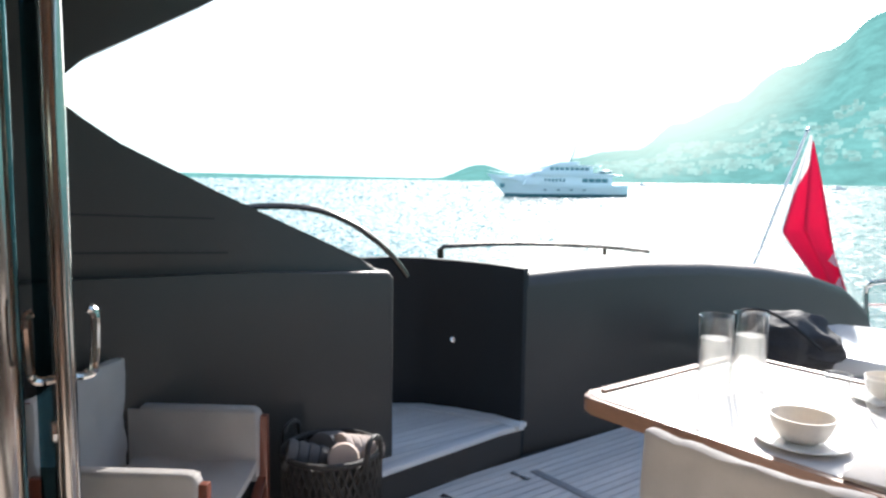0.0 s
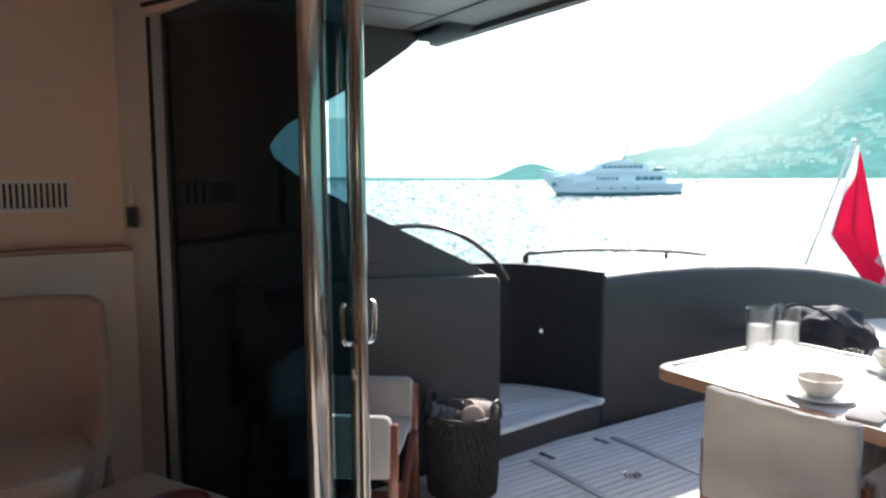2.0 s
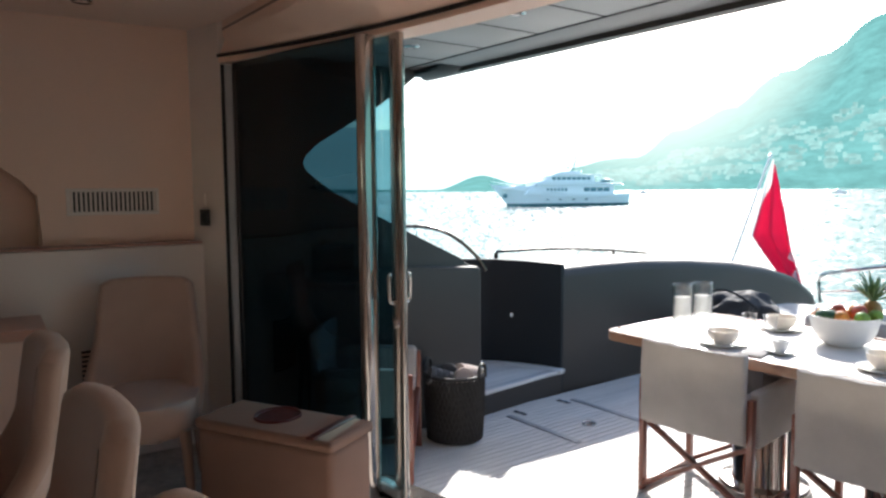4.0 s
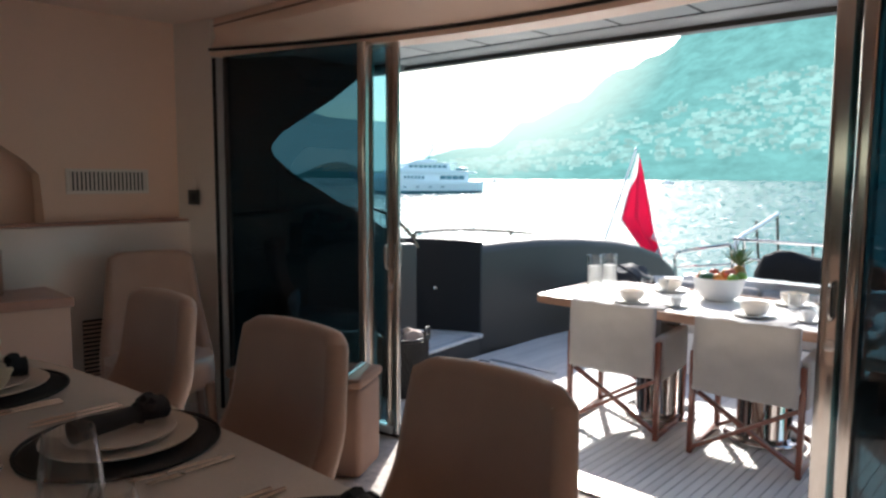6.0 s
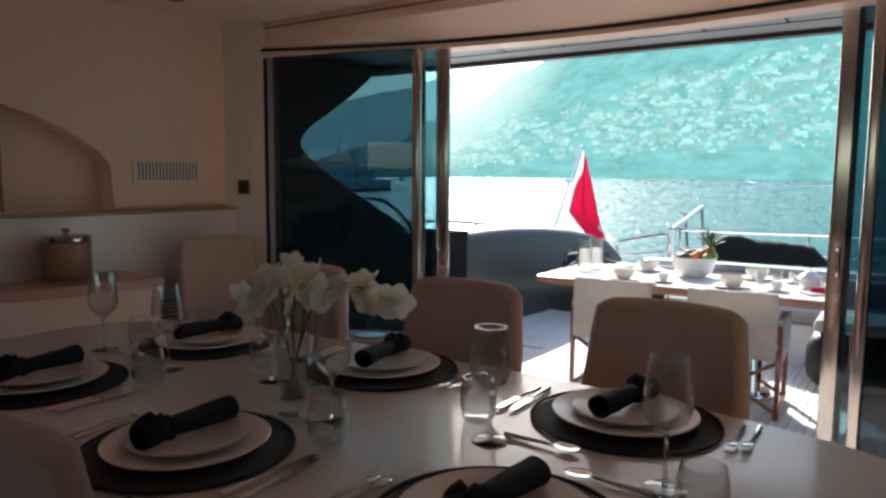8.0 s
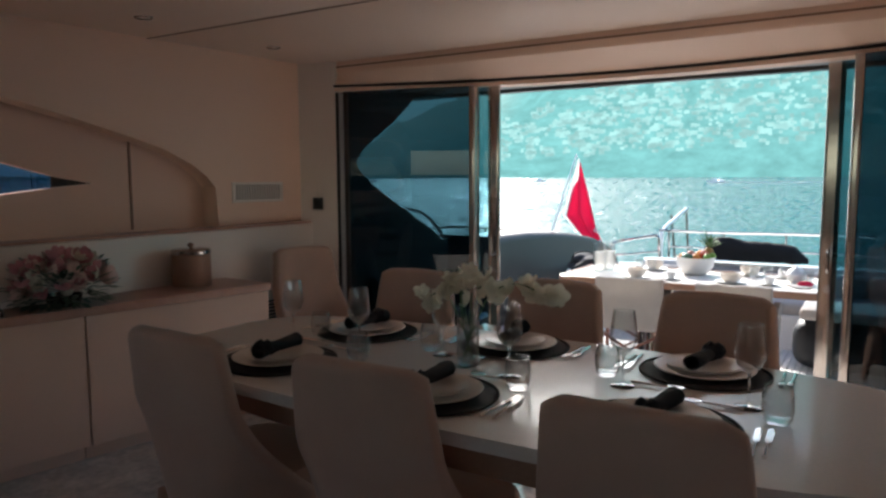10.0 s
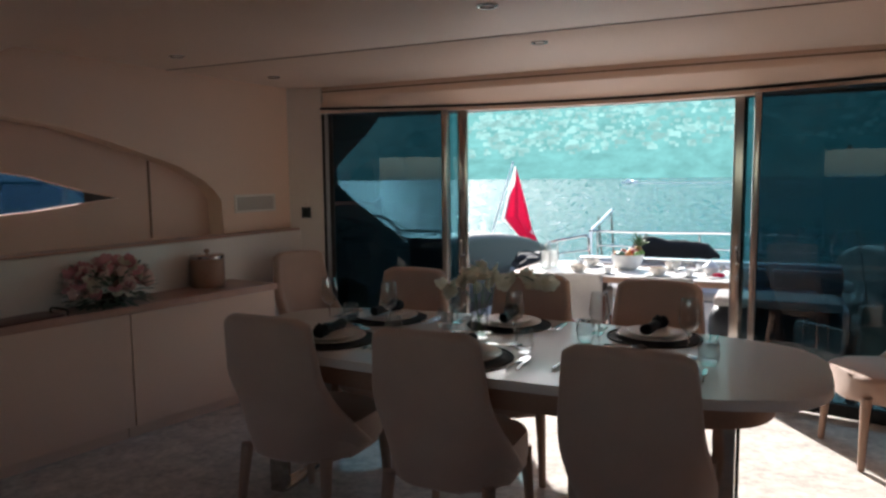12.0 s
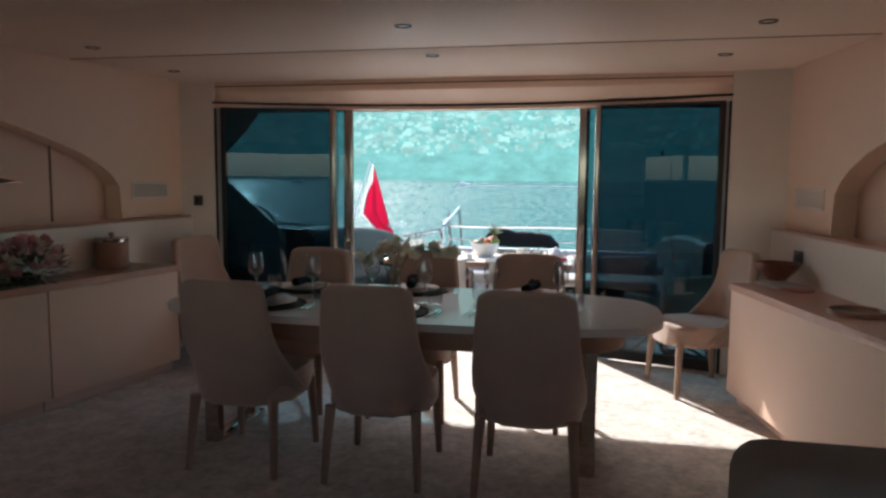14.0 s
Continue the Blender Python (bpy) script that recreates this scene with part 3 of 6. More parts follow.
    single("worktop", side(prism([(s_a - 0.01, front(s_a) - 0.012), (s_a + 2.0, front(s_a + 2.0) - 0.012), (z_, front(z_) - 0.012), (z_, n1 + 0.004), (s_a - 0.01, n1 + 0.004)], 0.902, 0.947, bev=0.006), left), wood_top, "pinkish polished wood top running along the sideboard", "worktop")

# jamb walls beside the doors, and the front end of the saloon
for sx, nm in ((-1, "port"), (1, "starboard")):
    e = -1.974 if sx < 0 else 2.108
    o = -2.25 if sx < 0 else 2.48
    far = o + 0.2 * sx
    single("wall_aft_" + nm, prism([(far, -0.17), (e, -0.05), (e, 0.03), (far, 0.03)] if sx < 0 else [(e, -0.05), (far, -0.17), (far, 0.03), (e, 0.03)], F - 0.1, 2.40, bev=0.01), pale_panel, "pale narrow wall beside the glass doors", "wall", kind="structure")
    single("wall_aft_outer_" + nm, box(((far + e) / 2, 0.097, 1.15), (abs(far - e), 0.13, 2.5)), hull, "dark outer face of the wall beside the doors", "wall", kind="structure")
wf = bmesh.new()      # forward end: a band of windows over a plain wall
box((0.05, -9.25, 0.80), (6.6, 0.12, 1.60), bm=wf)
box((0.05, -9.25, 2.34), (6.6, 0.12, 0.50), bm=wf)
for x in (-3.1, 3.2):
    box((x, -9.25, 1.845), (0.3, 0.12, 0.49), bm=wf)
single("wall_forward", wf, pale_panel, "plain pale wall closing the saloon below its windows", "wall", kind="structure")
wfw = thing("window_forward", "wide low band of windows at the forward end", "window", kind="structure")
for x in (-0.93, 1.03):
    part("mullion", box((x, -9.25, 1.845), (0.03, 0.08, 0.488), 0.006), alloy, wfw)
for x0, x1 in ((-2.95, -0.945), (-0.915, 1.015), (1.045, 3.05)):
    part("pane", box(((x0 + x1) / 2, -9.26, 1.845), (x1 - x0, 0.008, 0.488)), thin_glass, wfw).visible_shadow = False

# ceiling: leather panels with open joints, and the roof above them
cb = bmesh.new()
for y0, y1 in ((-1.266, -0.035), (-2.65, -1.274), (-4.2, -2.658), (-5.8, -4.208), (-9.2, -5.808)):
    for x0, x1 in ((-3.1, 3.2),):
        box(((x0 + x1) / 2, (y0 + y1) / 2, 2.385), (x1 - x0, y1 - y0, 0.03), 0.004, bm=cb)
box((0.05, -4.4, 2.43), (6.4, 9.7, 0.05), bm=cb)
single("ceiling", cb, ceiling_mat, "cream leather ceiling panels with fine joints", "ceiling", kind="structure")
hd = bmesh.new()
rings = []
for i in range(49):
    x = -2.5 + 5.15 * i / 48
    y = max(sill(x), 0.0)
    rings.append([hd.verts.new((x, q, z)) for q, z in ((-0.026, 2.40), (-0.026, 2.305), (-0.015, 2.285), (y - 0.045, 2.212), (y + 0.12, 2.212), (y + 0.12, 2.40))])
for a, c in zip(rings, rings[1:]):
    for k in range(6):
        hd.faces.new((a[k], a[(k + 1) % 6], c[(k + 1) % 6], c[k]))
hd.faces.new(rings[0])
hd.faces.new(rings[-1][::-1])
single("wall_header", hd, cream, "bowed cream fascia above the glass doors", "wall", kind="structure")
single("roof", box((0.05, -3.85, 2.62), (6.8, 10.8, 0.10), 0.03), hull, "dark painted roof over saloon and cockpit", "roof", kind="structure")
for sx in (-1, 1):
    single("wall_outer_port" if sx < 0 else "wall_outer_starboard", box((0.05 + sx * 3.4, -4.6, 0.5), (0.1, 9.3, 1.55), 0.02), hull, "dark outer side of the deckhouse", "wall", kind="structure")

single("ceiling_raft", prism([(-3.0, -2.2), (-2.2, -2.44), (-1.53, -2.60), (-0.48, -2.82), (0.6, -3.0), (1.8, -3.12), (3.1, -3.2), (3.1, -9.1), (-3.0, -9.1)], 2.30, 2.372, bev=0.012), ceiling_mat, "lowered cream ceiling panel with a swept edge", "ceiling", kind="structure")
# brown strips: dark ceiling joints, and painted shade for the fascia gap
for y, x0, x1, h in ((-1.27, -2.42, 2.62, 2.3685), (-2.654, -2.7, 2.9, 2.3685)):
    single("trim_ceiling_joint", box(((x0 + x1) / 2, y, h), (x1 - x0, 0.014, 0.004)), brown_lac, "thin dark joint between ceiling panels", "trim", kind="structure")
single("trim_fascia_gap", box((-0.03, -0.0275, 2.336), (4.5, 0.004, 0.010)), brown_lac, "thin dark strip painted as the shadow gap along the fascia", "trim", kind="structure")

# recessed ceiling lamps
dl = thing("downlight", "small round recessed ceiling downlight with chrome ring", "ceiling lamp", pose(0.125, -1.01, 2.37), group="saloon downlights")
part("ring", lathe([(0.033, 0.004), (0.034, -0.006), (0.044, -0.006), (0.047, 0.0)], 28), dark_chrome, dl)
part("cup", lathe([(0.0335, -0.001), (0.030, 0.006), (0.0, 0.010)], 20), black, dl)
for x, y in ((1.93, -0.76), (-1.93, -0.67), (0.175, -1.885), (1.97, -1.68), (-1.87, -1.615)):
    copy_thing(dl, pose(x, y, 2.37))

# wall switch
sw = thing("wall_switch", "small square dark wall switch plate", "switch", pose(-2.10, -0.105, 1.388, 0, 0, 19))
part("plate", box((0, -0.004, 0), (0.075, 0.010, 0.085), 0.003), plastic_dark, sw)
part("rocker", box((0, -0.011, 0), (0.036, 0.008, 0.05), 0.002), black, sw)
ws = thing("wall_sensor", "small pale upright sensor strip above the wall switch", "sensor", pose(-2.088, -0.109, 1.475, 0, 0, 19))
part("plate", box((0, -0.004, 0), (0.020, 0.008, 0.075), 0.003), china, ws)
part("slot", box((0, -0.0085, 0.012), (0.008, 0.003, 0.03)), pale_panel, ws)
sw = thing("control_panel", "small dark touch panel on the pale dado", "control panel")
part("plate", side(box((0.50, -0.088, 1.105), (0.12, 0.014, 0.085), 0.004), False), plastic_dark, sw)
part("screen", side(box((0.50, -0.097, 1.105), (0.085, 0.006, 0.055), 0.002), False), black, sw)

# ---- bowed glass doors ----
fr = thing("door_1", "bowed steel frame of the aft glass doors", "door frame", kind="structure")
top, tp = bmesh.new(), bmesh.new()
for i in range(24):
    x0, x1 = -1.975 + 4.085 * i / 24, -1.975 + 4.085 * (i + 1) / 24
    prism([(x0, sill(x0) - 0.055), (x1, sill(x1) - 0.055), (x1, sill(x1) + 0.10), (x0, sill(x0) + 0.10)], 2.196, 2.2115, bm=top)
    prism([(x0, sill(x0) - 0.046), (x1, sill(x1) - 0.046), (x1, sill(x1) + 0.10), (x0, sill(x0) + 0.10)], 2.170, 2.1955, bm=tp)
part("gasket", top, black, fr, "black rubber gasket along the head")
part("head", tp, cream, fr, "cream head rail")
for x in (-1.966, 2.100):
    sg = 1 if x < 0 else -1
    part("gasket", box((x, 0.012, 1.16), (0.014, 0.115, 2.0)), black, fr)
    part("jamb", box((x + sg * 0.014, 0.018, 1.16), (0.012, 0.10, 2.0), 0.003), alloy, fr)
    part("seal", box((x + sg * 0.040, 0.034, 1.16), (0.039, 0.06, 2.0), 0.004), plastic_dark, fr)


def leaf_glass(xa, xb, off, name, parent, n=6, z0=0.19, z1=2.17, mat=None):
    def fn(u, v):
        x = xa + (xb - xa) * u
        return (x, sill(x) + off, z0 + (z1 - z0) * v)
    return part(name, shell(fn, n, 1, 0.008), mat or tinted, parent, "dark teal tinted glass")


def door_post(x, y, w, d):
    """An upright of rounded polished section."""
    o = []
    for i in range(28):
        c, q = math.cos(2 * math.pi * i / 28), math.sin(2 * math.pi * i / 28)
        o.append((x + math.copysign(abs(c) ** 0.45, c) * w / 2, y + math.copysign(abs(q) ** 0.7, q) * d / 2))
    return prism(o, F + 0.005, 2.169)


def door_side(sg):
    def X(x):      # mirrored about the boat's middle
        return x if sg < 0 else 2 * CX - x
    d = thing("door_2" if sg < 0 else "door_3", "tinted glass sliding door leaf, pushed open behind the fixed pane", "sliding door", kind="structure")
    def inner(x):      # the fixed panes stand on an inner track
        return sill(x) - 0.085 * min(1.0, max(0.0, abs(X(-1.94) - x) / 0.5))
    xa, xb = X(-1.94), X(-1.04)
    p = part("fixed_pane", shell(lambda u, v: (xa + (xb - xa) * u, inner(xa + (xb - xa) * u), 0.19 + 1.98 * v), 8, 1, 0.008), tinted, d, "dark teal tinted glass")
    part("bottom_rail", shell(lambda u, v: (xa + (xb - xa) * u, inner(xa + (xb - xa) * u) - 0.008, F + 0.016 + 0.075 * v), 8, 1, 0.035), black, d, "dark bottom rail of the fixed pane")
    leaf_glass(X(-1.05), X(-0.955), 0.0 if sg < 0 else 0.10, "sliding_pane", d, 3, mat=pane_mat)
    xp = -1.022 if sg < 0 else 1.178
    part("fixed_post", door_post(xp, inner(xp) + 0.012, 0.058 if sg < 0 else 0.050, 0.078), post_steel, d, "narrow polished steel post")
    xq, yq = (-0.920, sill(-0.920) - 0.004) if sg < 0 else (1.068, 0.470)
    part("leading_post", door_post(xq, yq, 0.088, 0.034), post_steel, d, "wide polished steel leading post")
    part("lower_rail", box((X(-1.0), sill(xp) + 0.01, F + 0.035), (0.18, 0.05, 0.04), 0.004), alloy, d)
    for dy in (-1, 1):
        y0 = yq + dy * 0.013
        h = tube(arc([(xq, y0, 1.045), (xq, y0 + dy * 0.024, 1.044), (xq, y0 + dy * 0.036, 1.056), (xq, y0 + dy * 0.040, 1.11), (xq, y0 + dy * 0.040, 1.155), (xq, y0 + dy * 0.030, 1.165)], 4), 0.0085, 8)
        part("handle", h, chrome, d, "polished steel pull handle")
    part("lock", lathe([(0.0, 0.012), (0.02, 0.01), (0.022, 0.0)], 16), steel, d).matrix_basis = pose(xq, yq - 0.013, 0.95, 90)


door_side(-1)
door_side(1)


# ---- cockpit shell ----
dk = prism([(-2.9, 0.0), (3.05, 0.0), (3.05, 4.35), (-2.9, 4.35)], DK - 0.12, DK - 0.014)
deck = single("deck", dk, caulk, "weathered pale teak deck with dark caulked joints", "deck", kind="structure")
W = 0.052
PL = int(4.5 / W)
for k in range(PL):
    x = -2.16 + W * k
    y0 = max(sill(x + W / 2), 0.0) + 0.145
    pb = bmesh.new()
    box((x + W / 2, (y0 + 4.3) / 2, DK - 0.006), (W - 0.006, 4.3 - y0, 0.012 + 0.0004 * (k % 3)), bm=pb)
    part("plank", pb, teak, deck)
stp = bmesh.new()
for i in range(24):
    x0, x1 = -2.0 + 4.15 * i / 24, -2.0 + 4.15 * (i + 1) / 24
    prism([(x0, max(sill(x0), 0) + 0.10), (x1, max(sill(x1), 0) + 0.10), (x1, max(sill(x1), 0) + 0.14), (x0, max(sill(x0), 0) + 0.14)], DK - 0.01, F + 0.004, bm=stp)
single("door_step", stp, white_gel, "white bowed step from deck to saloon", "step", kind="structure")

single("hull", prism([(-3.45, -9.3), (3.55, -9.3), (3.55, 0.1), (3.05, 4.3), (-2.95, 4.3), (-3.45, 0.1)], -2.9, DK - 0.125), hull, "dark painted hull of the motor yacht", "hull", kind="structure")

# deck hatch strips, hinges and lift ring
hc = thing("deck_hatch", "flush teak deck hatch with grey strips and steel fittings", "hatch", pose(-0.06, 0.12, DK))
for y in (1.80, 2.435):
    part("edge_strip", box((-1.61, y, 0.004), (0.66, 0.045, 0.008), 0.002), alloy, hc, "flat grey metal strip")
for y in (1.90, 2.335):
    hg = part("hinge", moved(tube([(-0.05, 0, 0.006), (0.05, 0, 0.006)], 0.006), pose(-1.93, y, 0.003, 0, 0, 8)), steel, hc, "small steel hinge")
    part("hinge_leaf", box((-0.03, 0, 0.002), (0.05, 0.035, 0.005), 0.002, m=pose(-1.93, y, 0.003, 0, 0, 8)), steel, hg)
    part("hinge_leaf", box((0.03, 0, 0.002), (0.05, 0.035, 0.005), 0.002, m=pose(-1.93, y, 0.003, 0, 0, 8)), steel, hg)
lr = part("lift_cup", lathe([(0.0, 0.003), (0.04, 0.004), (0.047, 0.008), (0.05, 0.0)], 24, (-1.49, 2.12, 0)), steel, hc, "round steel lift cup")
part("lift_ring", tube([(-1.49 + 0.03 * math.cos(a * math.pi / 8), 2.12 + 0.03 * math.sin(a * math.pi / 8), 0.011) for a in range(16)], 0.004, 6, closed=True), chrome, lr)

# side wings with the swept opening
WING = [(0.04, DK - 0.1), (1.80, DK - 0.1), (1.80, 0.985), (1.69, 1.05), (1.40, 1.185), (1.06, 1.345), (0.72, 1.515), (0.60, 1.575), (0.53, 1.63), (0.505, 1.69), (0.535, 1.745), (0.62, 1.80), (1.05, 2.05), (1.28, 2.21), (1.40, 2.30), (1.40, 2.62), (0.04, 2.62)]
for sx in (-1, 1):
    xw = -2.25 if sx < 0 else 2 * CX + 2.25
    x0, x1 = sorted((xw, xw + sx * 0.13))
    wg = single("wing_port" if sx < 0 else "wing_starboard", prism(WING, x0, x1, "x", bev=0.018, seg=3), hull, "dark graphite side wing with a swept opening", "wing", kind="structure")
    xi = xw - sx * 0.045
    y0, y1 = sorted((xi, xw + sx * 0.20))
    part("lower_panel", prism([(0.16, DK - 0.1), (1.85, DK - 0.1), (1.85, 0.955), (1.82, 0.985), (1.2, 1.022), (0.6, 1.04), (0.16, 1.05)], y0, y1, "x", bev=0.02, seg=3), hull, wg)
    for z, ya, yb in ((1.265, 0.5, 1.05), (1.13, 0.5, 1.10)):
        part("groove", prism([(ya, z), (yb, z - 0.03), (yb, z - 0.023), (ya, z + 0.007)], *sorted((xw - sx * 0.003, xw + sx * 0.002)), "x"), black, wg)
    part("grab_rail", tube(arc([(xw + sx * 0.11, y, z) for y, z in ((1.14, 1.265), (1.28, 1.278), (1.44, 1.274), (1.60, 1.243), (1.76, 1.168), (1.92, 1.048), (2.02, 0.93))], 6), 0.014, 8), darkmetal, wg, "dark curved grab rail")

# boarding alcove: step, gate, knob
al = single("step_port", prism([(-2.10, 1.66), (-2.19, 2.64), (-2.36, 2.60), (-2.57, 2.50), (-2.75, 2.38), (-2.85, 2.24), (-2.90, 1.90), (-2.35, 1.66)], DK - 0.05, 0.09), hull, "raised boarding step of dark paint beside the bulwark", "step", kind="structure")
part("nosing", prism([(-2.07, 1.66), (-2.18, 2.67), (-2.25, 2.655), (-2.14, 1.66)], 0.092, 0.122, bev=0.006), white_gel, al, "pale step edge")
for k in range(12):
    x = -2.155 - 0.058 * k
    ya = 1.70
    yb = min(2.63, 2.67 + (x + 2.18) * 0.55 - max(0, (-2.62 - x)) * 1.0)
    part("plank", box((x - 0.027, (ya + yb) / 2, 0.106), (0.052, yb - ya, 0.022)), teak, al)

rim = [(-2.19, 2.65), (-2.36, 2.60), (-2.57, 2.50), (-2.75, 2.38), (-2.85, 2.24), (-2.89, 2.02)]
part("border", prism(rim + [(x + 0.055, y - 0.075) for x, y in rim[::-1]], 0.102, 0.125, bev=0.004), teak, al, "curved teak border")


def gate(u, v):
    pts = [(-2.21, 2.67), (-2.40, 2.62), (-2.61, 2.52), (-2.78, 2.39), (-2.88, 2.22), (-2.93, 1.95), (-2.94, 1.60)]
    i = min(int(u * 6), 5)
    w = u * 6 - i
    a, c = Vector(pts[i]), Vector(pts[i + 1])
    p = a.lerp(c, w)
    return (p.x, p.y, DK - 0.05 + (0.965 - 0.025 * (1 - u) ** 2 - DK + 0.05) * v)


gt = single("boarding_gate", shell(gate, 18, 3, 0.05), hull_dark, "curved black boarding gate in the bulwark", "gate", kind="structure")
part("knob", lathe([(0.0, 0.022), (0.016, 0.02), (0.02, 0.01), (0.012, 0.0)], 16), steel, gt, "round steel knob").matrix_basis = pose(-2.60, 2.50, 0.506, 75, 0, 25)

# rounded bulwark running aft
BW = [((-2.215, 2.65), 0.917, 0.50), ((-2.19, 3.1), 0.925, 0.55), ((-2.15, 3.6), 0.920, 0.62), ((-2.10, 4.2), 0.885, 0.66), ((-2.04, 4.8), 0.825, 0.66), ((-1.97, 5.3), 0.745, 0.62), ((-1.91, 5.7), 0.63, 0.55), ((-1.86, 5.95), 0.46, 0.5), ((-1.84, 6.05), 0.25, 0.45)]


def bulwark(sx):
    bm = bmesh.new()
    rings = []
    for (x, y), h, w in BW:
        r = 0.07
        prof = [(0, DK - 0.1), (0, h - r - 0.02), (-0.012, h - 0.045), (-0.04, h - 0.015), (-r - 0.03, h), (-w * 0.55, h + 0.012), (-w + 0.1, h - 0.01), (-w + 0.03, h - 0.05), (-w, h - 0.14), (-w - 0.03, -2.4)]
        rings.append([bm.verts.new(((x + q[0]) if sx < 0 else 2 * CX - (x + q[0]), y - 0.15 * q[0] * (1 if y > 3.8 else 0), q[1])) for q in prof])
    for a, c in zip(rings, rings[1:]):
        for i in range(len(a) - 1):
            bm.faces.new((a[i], a[i + 1], c[i + 1], c[i]))
    bm.faces.new(rings[0])
    bm.faces.new(rings[-1][::-1])
    return bm


for sx in (-1, 1):
    bw = single("bulwark_port" if sx < 0 else "bulwark_starboard", bulwark(sx), hull, "dark graphite bulwark with a rounded glossy top", "bulwark", kind="structure")
    q = (lambda x: x) if sx < 0 else (lambda x: 2 * CX - x)
    part("low_rail", tube(arc([(q(-3.2), 2.84, 0.92), (q(-3.2), 2.86, 0.955), (q(-3.2), 2.95, 0.962), (q(-3.2), 3.54, 0.950), (q(-3.2), 4.45, 0.880), (q(-3.2), 5.0, 0.815)], 5), 0.016, 8), darkmetal, bw, "low dark handrail")
    part("rail_foot", tube([(q(-3.2), 2.84, -0.2), (q(-3.2), 2.84, 0.95)], 0.022, 10), darkmetal, bw)
    part("rail_foot", tube([(q(-3.2), 4.45, -0.2), (q(-3.2), 4.45, 0.88)], 0.016, 10), darkmetal, bw)

# soffit of the overhang: grey panels with open joints
sf = bmesh.new()
for k in range(11):
    x0 = -2.325 + 0.432 * k
    box((x0 + 0.216, 0.68, 2.315), (0.416, 1.14, 0.03), 0.003, bm=sf)
box((CX, 1.385, 2.322), (4.9, 0.25, 0.045), 0.006, bm=sf)
single("ceiling_cockpit", sf, soffit, "grey satin soffit panels with dark joints", "ceiling", kind="structure")
for k in range(12):
    single("trim_soffit_joint", box((-2.325 + 0.432 * k, 0.68, 2.306), (0.0155, 1.14, 0.012)), black, "dark joint between soffit panels", "trim", kind="structure")
single("trim_soffit_joint", box((CX, 1.255, 2.3035), (4.9, 0.010, 0.014)), black, "long dark joint along the soffit edge", "trim", kind="structure")
single("ceiling_cockpit_backing", box((CX, 0.8, 2.40), (5.2, 1.55, 0.10)), black, "black backing above the soffit joints", "ceiling", kind="structure")
single("overhang_lip", prism([(1.52, 2.275), (1.57, 2.27), (1.62, 2.36), (1.60, 2.60), (1.50, 2.62)], -2.45, 2.58, "x", bev=0.01), hull, "dark rounded edge of the cockpit overhang", "roof edge", kind="structure")
ol = thing("soffit_lamp", "round steel downlight in the grey soffit", "ceiling lamp", pose(-0.767, 0.87, 2.298), group="soffit lamps")
part("ring", lathe([(0.022, 0.0), (0.03, -0.006), (0.042, -0.004), (0.044, 0.002)], 20), steel, ol)
part("lens", lathe([(0.0, -0.001), (0.022, -0.001)], 20), black, ol)
for x in (0.10, 0.97, -1.63):
    copy_thing(ol, pose(x, 0.89, 2.298))
# curved bracket where wing meets overhang
single("wing_bracket", prism([(-2.3, 2.262), (-2.10, 2.264), (-2.02, 2.275), (-1.96, 2.302), (-2.3, 2.302)], 1.32, 1.52, "y", bev=0.02), hull_dark, "dark faired bracket under the overhang", "bracket", kind="structure")

# stern: transom deck, steps down to the water
single("stern_deck", prism([(-2.0, 4.36), (2.13, 4.36), (1.9, 5.3), (1.0, 5.6), (-0.9, 5.6), (-1.8, 5.3)], 0.30, 0.42, bev=0.03), white_gel, "white moulded stern deck behind the sofa", "stern deck", kind="structure")
single("aft_deck", prism([(-2.65, 5.2), (2.4, 5.2), (2.35, 7.3), (-2.55, 7.3)], DZ - 0.16, DZ, bev=0.03), white_gel, "low white moulded deck at the stern rail", "stern deck", kind="structure")
single("transom", prism([(-1.9, 4.34), (2.03, 4.34), (1.9, 8.0), (-1.8, 8.0)], -2.4, DZ - 0.16), hull, "dark transom down to the water", "transom", kind="structure")
single("swim_platform", prism([(-2.2, 5.3), (2.33, 5.3), (2.2, 8.4), (-3.8, 8.4), (-4.0, 6.6)], -1.9, -1.7, bev=0.04), teak, "teak swim platform low over the water", "platform", kind="structure")


